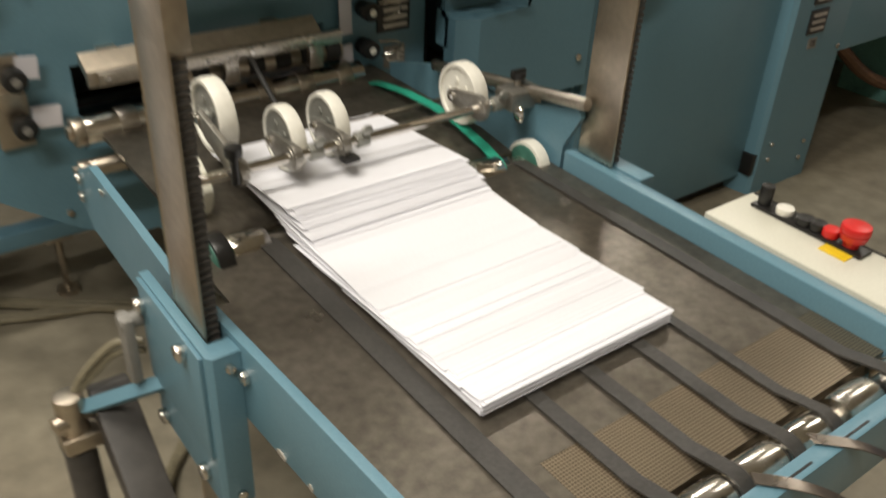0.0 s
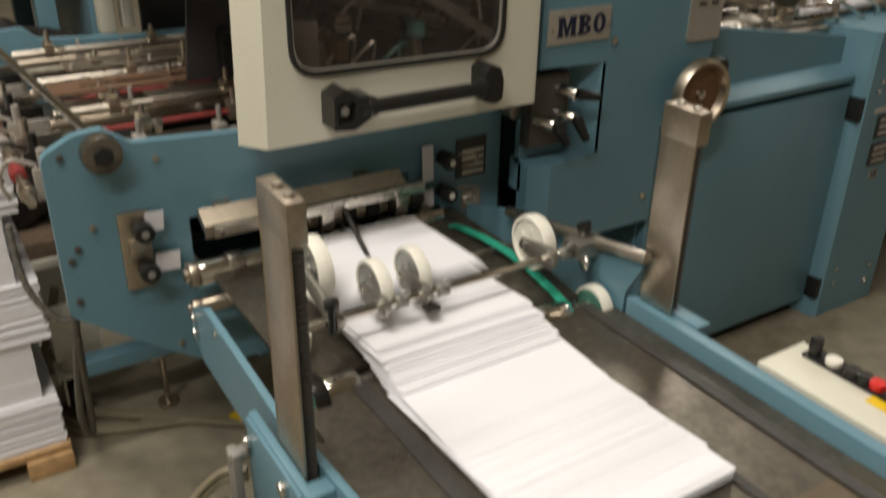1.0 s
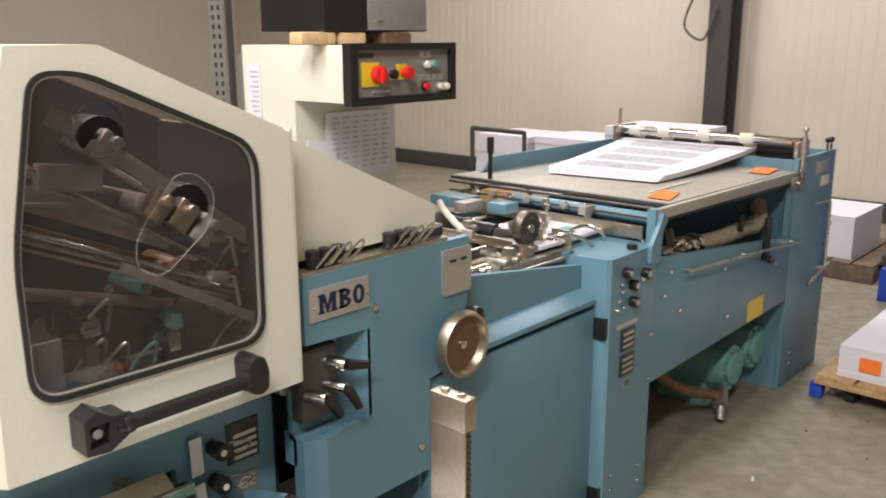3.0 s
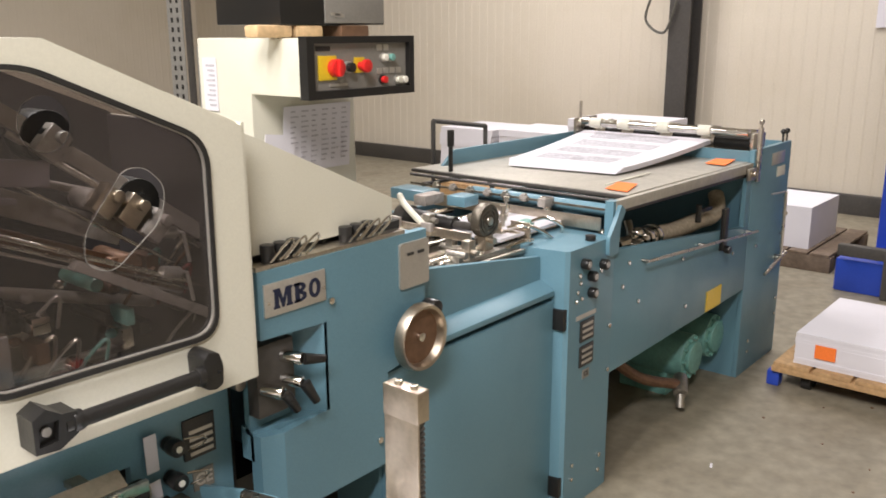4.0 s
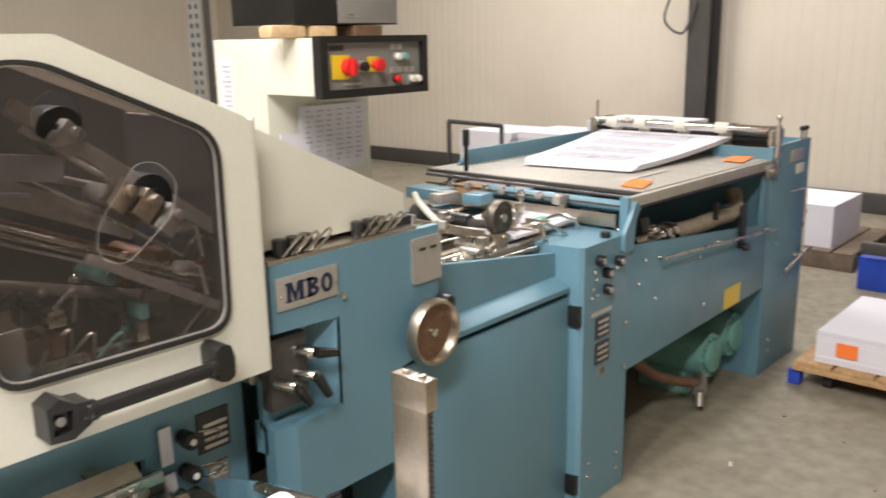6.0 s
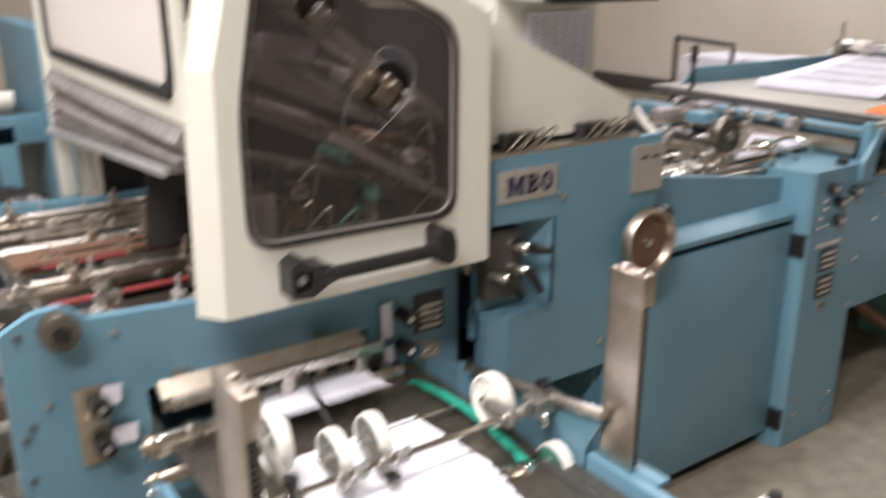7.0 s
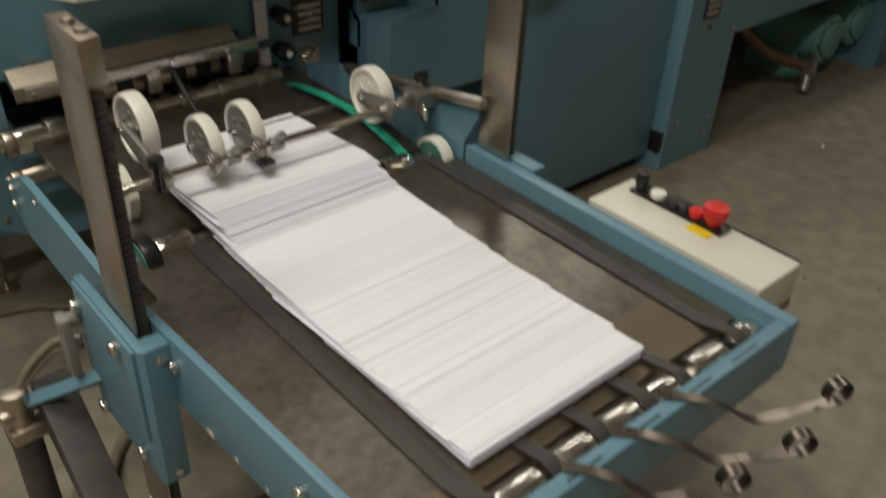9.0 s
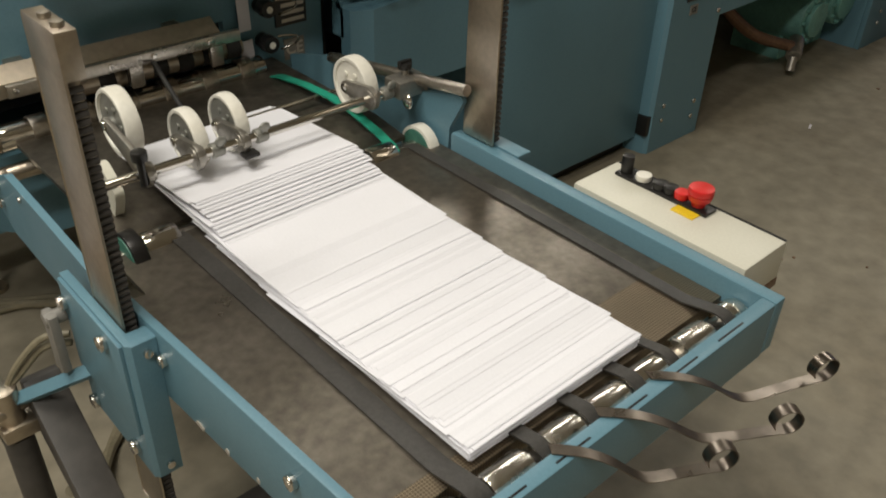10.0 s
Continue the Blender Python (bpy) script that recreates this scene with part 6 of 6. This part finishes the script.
for y, r, h, mt, nm in ((-0.858, 0.010, 0.03, DARK, "selector"), (-0.892, 0.013, 0.010, WHITE, "white_button"), (-0.925, 0.013, 0.010, DARK, "black_button"), (-0.945, 0.012, 0.012, DARK, "black_button"), (-0.965, 0.012, 0.012, RED, "red_button")):
    bm = B()
    cyl(bm, (1.01, y, 0.638), (1.01, y, 0.638 + h), r, 20, bev=0.002)
    part(nm, bm, mt, st)
bm = B()
box(bm, 0.975, 1.0, -1.01, -0.97, 0.632, 0.6335)
part("yellow_plate", bm, YELLOW, sb)
bm = B()
cyl(bm, (1.012, -0.995, 0.636), (1.012, -0.995, 0.652), 0.011, 16)
cyl(bm, (1.012, -0.995, 0.648), (1.012, -0.995, 0.658), 0.017, 24, 0.02)
cyl(bm, (1.012, -0.995, 0.658), (1.012, -0.995, 0.67), 0.02, 26, bev=0.004)
part("stop_button", bm, RED, sb, "red mushroom emergency stop")
bm = B()
box(bm, 0.908, 0.926, -1.0, -0.95, 0.565, 0.6, 0.002)
part("mount", bm, BLUE, sb)

# ---- stacks, pallets and neighbours ----
def paper_stack(x0, x1, y0, y1, z0, z1, label, n, seed, jig=0.004, group="", sheets=None):
    random.seed(seed)
    ob = thing("paper_stack", ((x0 + x1) / 2, (y0 + y1) / 2, z0), label, "paper stack", group)
    h = (z1 - z0) / n
    for i in range(n):
        bm = B()
        dx, dy = random.uniform(-jig, jig), random.uniform(-jig, jig)
        box(bm, x0 + dx, x1 + dx, y0 + dy, y1 + dy, z0 + i * h, z0 + (i + 1) * h)
        part("ream", bm, sheets or PAPER, ob)
    return ob


DARKWOOD = material("old_pallet_wood", (0.16, 0.115, 0.08), 0.7, grain=0.2, scale=45, stain=0.4, stain_scale=5, bump=0.3)


def pallet(x0, x1, y0, y1, z1, label, wheels=False, wood=None):
    ob = thing("wooden_pallet", ((x0 + x1) / 2, (y0 + y1) / 2, 0), label, "pallet", "pallets")
    n = 7
    w = (y1 - y0) / n
    for i in range(n):
        bm = B()
        box(bm, x0, x1, y0 + i * w + 0.008, y0 + (i + 1) * w - 0.008, z1 - 0.018, z1, 0.002)
        part("deck_board", bm, wood or WOOD, ob)
    for x in (x0, (x0 + x1) / 2 - 0.05, x1 - 0.1):
        bm = B()
        box(bm, x, x + 0.1, y0, y1, z1 - 0.045 if wheels else 0.0, z1 - 0.0185, 0.003)
        part("bearer", bm, wood or WOOD, ob)
    return ob


pallet(3.62, 4.4, -1.5, -0.325, 0.12, "light wooden pallet board on castors", True)
dol = thing("pallet_dolly", (4.0, -0.9, 0), "dark dolly with small castors under the pallet", "dolly")
for x in (3.7, 4.25):
    for y in (-0.46, -0.9, -1.4):
        bm = B()
        cyl(bm, (x, y - 0.02, 0.035), (x, y + 0.02, 0.035), 0.035, 20, bev=0.004)
        cyl(bm, (x + 0.06, y - 0.02, 0.035), (x + 0.06, y + 0.02, 0.035), 0.035, 20, bev=0.004)
        box(bm, x - 0.02, x + 0.08, y - 0.03, y + 0.03, 0.055, 0.074, 0.002)
        part("castor", bm, RUBBER, dol)
paper_stack(3.66, 4.3, -1.4, -0.405, 0.121, 0.262, "low white stack of printed sheets with orange marker", 10, 2, 0.002)
bm = B()
box(bm, 3.652, 3.655, -0.575, -0.49, 0.165, 0.225)
single("orange_sticker", bm, ORANGE, "bright orange square marker on the paper stack", "paper marker", "orange markers")
bm = B()
box(bm, 3.64, 3.7, -0.355, -0.3, 0.0, 0.07, 0.01)
single("dolly_corner", bm, ROYAL, "blue corner fitting of the pallet dolly", "fitting")
pallet(5.68, 6.6, 0.02, 1.0, 0.12, "dark worn wooden pallet by the wall", wood=DARKWOOD)
paper_stack(5.77, 6.38, 0.19, 0.8, 0.12, 0.4, "white block of printed sheets on a pallet", 3, 4, 0.001)
for k, (y0, y1, h) in enumerate(((1.66, 2.46, 0.80), (2.56, 3.2, 0.66), (3.28, 3.9, 0.64))):
    pallet(6.3, 7.2, y0 - 0.05, y1 + 0.05, 0.12, "worn wooden pallet along the wall")
    paper_stack(6.4, 7.05, y0, y1, 0.12, h, "lilac-white stack of printed sheets along the wall", 9, 20 + k, 0.008, "stacks along the wall")

lift = thing("pallet_lift", (5.9, -0.5, 0), "royal blue pallet lift with dark forks", "pallet lift")
for n, q, mt in (("mast", (5.75, 5.95, -0.85, -0.22, 0.0, 2.4), ROYAL), ("base", (5.34, 5.75, -0.6, -0.1, 0.0, 0.2), ROYAL), ("base", (5.2, 5.75, -1.1, -0.8, 0.0, 0.19), ROYAL), ("fork_bar", (5.28, 5.34, -0.95, -0.116, 0.23, 0.30), COLUMN), ("fork_post", (5.27, 5.335, -0.455, -0.375, 0.0, 0.285), COLUMN), ("carriage", (5.7, 5.75, -1.0, -0.32, 0.28, 0.4), ROYAL), ("chain_cover", (5.735, 5.75, -0.4, -0.3, 0.6, 2.2), DARK)):
    bm = B()
    box(bm, *q, 0.01)
    part(n, bm, mt, lift)
for z in (0.5, 1.0, 1.4):
    bm = B()
    box(bm, 5.742, 5.75, -0.42, -0.34, z, z + 0.1)
    part("plate", bm, SILVER, lift)

# left stacks beside the unit
pallet(-0.64, 0.035, 0.28, 0.95, 0.07, "wooden pallet beside the folding unit")
for j, (z0, z1, x1) in enumerate(((0.07, 0.2, 0.03), (0.2, 0.35, 0.0), (0.35, 0.49, 0.04), (0.49, 0.65, 0.0), (0.65, 0.775, 0.035))):
    paper_stack(-0.6 + 0.01 * j, x1, 0.3 + 0.006 * (j % 2), 0.92, z0, z1, "white pile of folded printed sheets with ragged edges", 26 if j % 2 == 0 else 6, 60 + j, 0.004 if j % 2 == 0 else 0.001, "folded sheet piles", SHEETPAPER)
# second machine seen behind, wrapped bale and brown crate
fm = thing("rear_machine", (0.3, 2.9, 0), "blue machine frame with a pale roller beside a crate", "machine")
for n, q, mt in (("frame", (-1.2, 0.62, 2.5, 2.56, 0.72, 0.84), BLUE), ("frame", (-1.2, 0.62, 3.3, 3.36, 0.72, 0.84), BLUE), ("leg", (0.42, 0.5, 2.5, 2.6, 0, 0.8), BLUE), ("leg", (-1.1, -1.0, 2.5, 2.6, 0, 0.8), BLUE), ("leg", (0.42, 0.5, 3.26, 3.36, 0, 0.8), BLUE), ("tray", (-1.2, 0.6, 2.56, 3.3, 0.76, 0.8), OILY), ("panel", (0.62, 0.72, 2.45, 3.4, 0.0, 1.2), BLUE)):
    bm = B()
    box(bm, *q, 0.004)
    part(n, bm, mt, fm)
bm = B()
cyl(bm, (-1.1, 2.56, 0.9), (0.52, 2.56, 0.9), 0.04, 20, bev=0.004)
part("roller", bm, CREAM, fm)
bm = B()
box(bm, -0.9, 0.38, 2.0, 2.4, 0.0, 0.58, 0.01)
single("brown_crate", bm, RUST, "brown cardboard crate under the rear machine", "crate")
random.seed(21)
bm = B()
bmesh.ops.create_icosphere(bm, subdivisions=5, radius=0.3)
for v in bm.verts:
    n3 = noise.noise(v.co * 9) * 0.06 + abs(noise.noise(v.co * 20)) * 0.05 + noise.noise(v.co * 45) * 0.012
    v.co = Vector((v.co.x * 1.6, v.co.y * 0.8, max(-0.3, v.co.z * 1.05))) + v.co.normalized() * n3
    v.co += Vector((0.1, 1.6, 0.43))
WRAP = material("black_foil", (0.016, 0.014, 0.014), 0.22, grain=0.2, scale=30, stain=0.2, bump=0.3)
bale = single("wrapped_bale", bm, WRAP, "bale wrapped in crumpled glossy dark foil", "bale")
bale.data.set_sharp_from_angle(angle=radians(179))
bm = B()
box(bm, -0.4, 0.6, 1.3, 1.9, 0.0, 0.13, 0.005)
single("bale_board", bm, DARKWOOD, "wooden board under the wrapped bale", "board")

# cables on the floor
for k, pts in enumerate(([(0.02, 0.56, 0.012), (0.08, 0.5, 0.012), (0.21, 0.395, 0.012), (0.32, 0.32, 0.012), (0.42, 0.25, 0.012), (0.5, 0.1, 0.012), (0.46, -0.05, 0.012), (0.34, -0.2, 0.012), (0.22, -0.32, 0.02), (0.16, -0.4, 0.1)],
                         [(0.0, 0.6, 0.012), (0.1, 0.47, 0.012), (0.24, 0.36, 0.012), (0.36, 0.27, 0.012), (0.47, 0.17, 0.012), (0.49, 0.0, 0.012), (0.4, -0.12, 0.012), (0.28, -0.26, 0.012), (0.2, -0.4, 0.06)])):
    bm = B()
    tube(bm, curve_pts(pts), 0.011, 8)
    single("floor_cable", bm, OLIVE, "grey-brown cable lying on the concrete floor", "cable", "floor cables")
bm = B()
box(bm, 0.405, 0.45, 0.23, 0.27, 0.022, 0.026, turn=pose(0, 0, 0, 0, 0, 30))
single("yellow_tie", bm, YELLOW, "yellow tag tied to the floor cable", "tag")
random.seed(31)
bm = B()
for i in range(60):
    x, y = random.uniform(1.2, 5.0), random.uniform(-3, -0.3)
    s = random.uniform(0.004, 0.012)
    box(bm, x, x + s, y, y + s, 0.0, 0.003)
single("floor_litter", bm, RUST, "small scraps scattered on the floor", "litter", kind="stuff")
for x, y, a in ((2.75, -0.42, 20), (3.6, -1.0, 70)):
    bm = B()
    box(bm, x, x + 0.035, y, y + 0.008, 0.0005, 0.0015, turn=pose(0, 0, 0, 0, 0, a))
    single("paper_scrap", bm, PAPER, "white paper scrap on the floor", "scrap", "paper scraps")

# ---- moving stream of folded sheets ----
SPEED, PERIOD, FIRST = 0.0170, 0.436, 0.42
STEP, LONG, WIDE, THICK = SPEED * PERIOD, 0.24, 0.294, 0.0008
LAYERS = 24
BEDZ = 0.609
random.seed(77)


def sheet_mesh():
    """A folded sheet: its spine leads, slightly rounded; origin at the middle of the leading edge."""
    bm = B()
    w = WIDE / 2
    pts = [(0.0, 0.0), (0.0012, THICK * 0.5), (0.004, THICK * 0.62), (LONG * 0.5, THICK * 0.5), (LONG, THICK * 0.35), (LONG, -THICK * 0.35), (LONG * 0.5, -THICK * 0.5), (0.004, -THICK * 0.5), (0.0012, -THICK * 0.4)]
    prism(bm, pts, "x", -w, w)
    return mesh_of("folded_sheet", bm, SHEETPAPER, smooth=False)


SHEET = sheet_mesh()
LAND_Y = -0.52
FRONT0 = -0.952


def lead_height(y):
    """Height of the leading edge on the stream: high where sheets land, lower on the bed."""
    top = BEDZ + LAYERS * 0.00062
    s = min(1.0, max(0.0, (y + 0.645) / 0.12))
    s = s * s * (3 - 2 * s)
    return top + s * 0.030


def tail_height(y):
    """Height of the trailing edge, which lies on the bed or on the infeed table."""
    y += LONG * 0.98
    s = min(1.0, max(0.0, (y + 0.60) / 0.16))
    s = s * s * (3 - 2 * s)
    return BEDZ + s * 0.026


def lying(y, dx, dz, skew):
    zf, zt = lead_height(y) + dz, tail_height(y)
    return pose(0.557 + dx, y, zf, math.degrees(math.atan2(zt - zf, LONG)), 0, skew)


STREAM = []


def add_sheet(rows):
    ob = new("folded_sheet", SHEET)
    tagged(ob, "white folded printed sheet in the shingled delivery stream", "folded sheet", "shingled sheets")
    STREAM.append((ob, rows))


def stream():
    # squared sheets under the leading end
    for j in range(LAYERS - 1):
        dz = -(LAYERS - 1 - j) * 0.00062
        dx, dy = random.uniform(-0.002, 0.002), random.uniform(0, 0.004)
        add_sheet([(t, lying(FRONT0 + dy - SPEED * t, dx, dz, 0)) for t in (0, 5, 10)])
    n = int((LAND_Y - FRONT0) / STEP)
    for i in range(n):
        y0 = FRONT0 + STEP * i + random.uniform(-0.0012, 0.0012)
        dx = random.gauss(0, 0.0025) + (0.006 if random.random() < 0.08 else 0)
        sk = random.gauss(0, 0.3)
        dz = random.uniform(0, 0.0005) + (random.uniform(0.0005, 0.0013) if random.random() < 0.5 else 0)
        times = (0, 5, 10) if y0 < -0.86 else [k * 0.5 for k in range(21)]
        add_sheet([(t, lying(y0 - SPEED * t, dx, dz, sk)) for t in times])
    # sheets that come out of the slot one after another
    k = 0
    for k in range(-1, 22):
        t0 = FIRST + PERIOD * k
        dx, sk = random.gauss(0, 0.0025), random.gauss(0, 0.3)
        dz = random.uniform(0, 0.0005) + (random.uniform(0.0005, 0.0013) if random.random() < 0.5 else 0)
        inside = pose(0.54 + dx, 0.05, 0.648 + 0.0005 * k, 0, 0, 0)
        slot = pose(0.54 + dx, -0.10, 0.668, -2, 0, 0)
        mid = pose(0.54 + dx, -0.36, 0.682, -2, 0, 0)
        late = pose(0.55 + dx, -0.47, 0.668, -3, 0, 0)
        land = t0 + 0.3
        rows = []
        if t0 > 0.05:
            rows += [(0, inside), (t0 - 0.07, inside), (t0, slot)]
            if t0 + 0.1 < 10:
                rows.append((t0 + 0.1, mid))
            if t0 + 0.2 < 10:
                rows.append((t0 + 0.2, late))
        else:
            rows.append((0, slot if t0 > -0.05 else mid))
        if land < 10:
            rows.append((land, lying(LAND_Y, dx, dz, sk)))
            t = math.ceil(land * 2 + 0.5) / 2
            while t < 10:
                rows.append((t, lying(LAND_Y - SPEED * (t - land), dx, dz, sk)))
                t += 0.5
            rows.append((10, lying(LAND_Y - SPEED * (10 - land), dx, dz, sk)))
        else:
            rows.append((10, late if t0 + 0.2 < 10 else mid if t0 + 0.1 < 10 else slot))
        clean = [rows[0]]
        for r in rows[1:]:
            if r[0] > clean[-1][0] + 0.02:
                clean.append(r)
        add_sheet(clean)


stream()


def motions():
    for ob, rows in STREAM:
        walk(ob, rows)
    for wh, at, r in WHEELS:
        walk(wh, [(t, Matrix.Translation(at) @ pose(0, 0, 0, math.degrees(SPEED * t / r), 0, 0)) for t in (0, 2, 4, 6, 8, 10)])


motions()
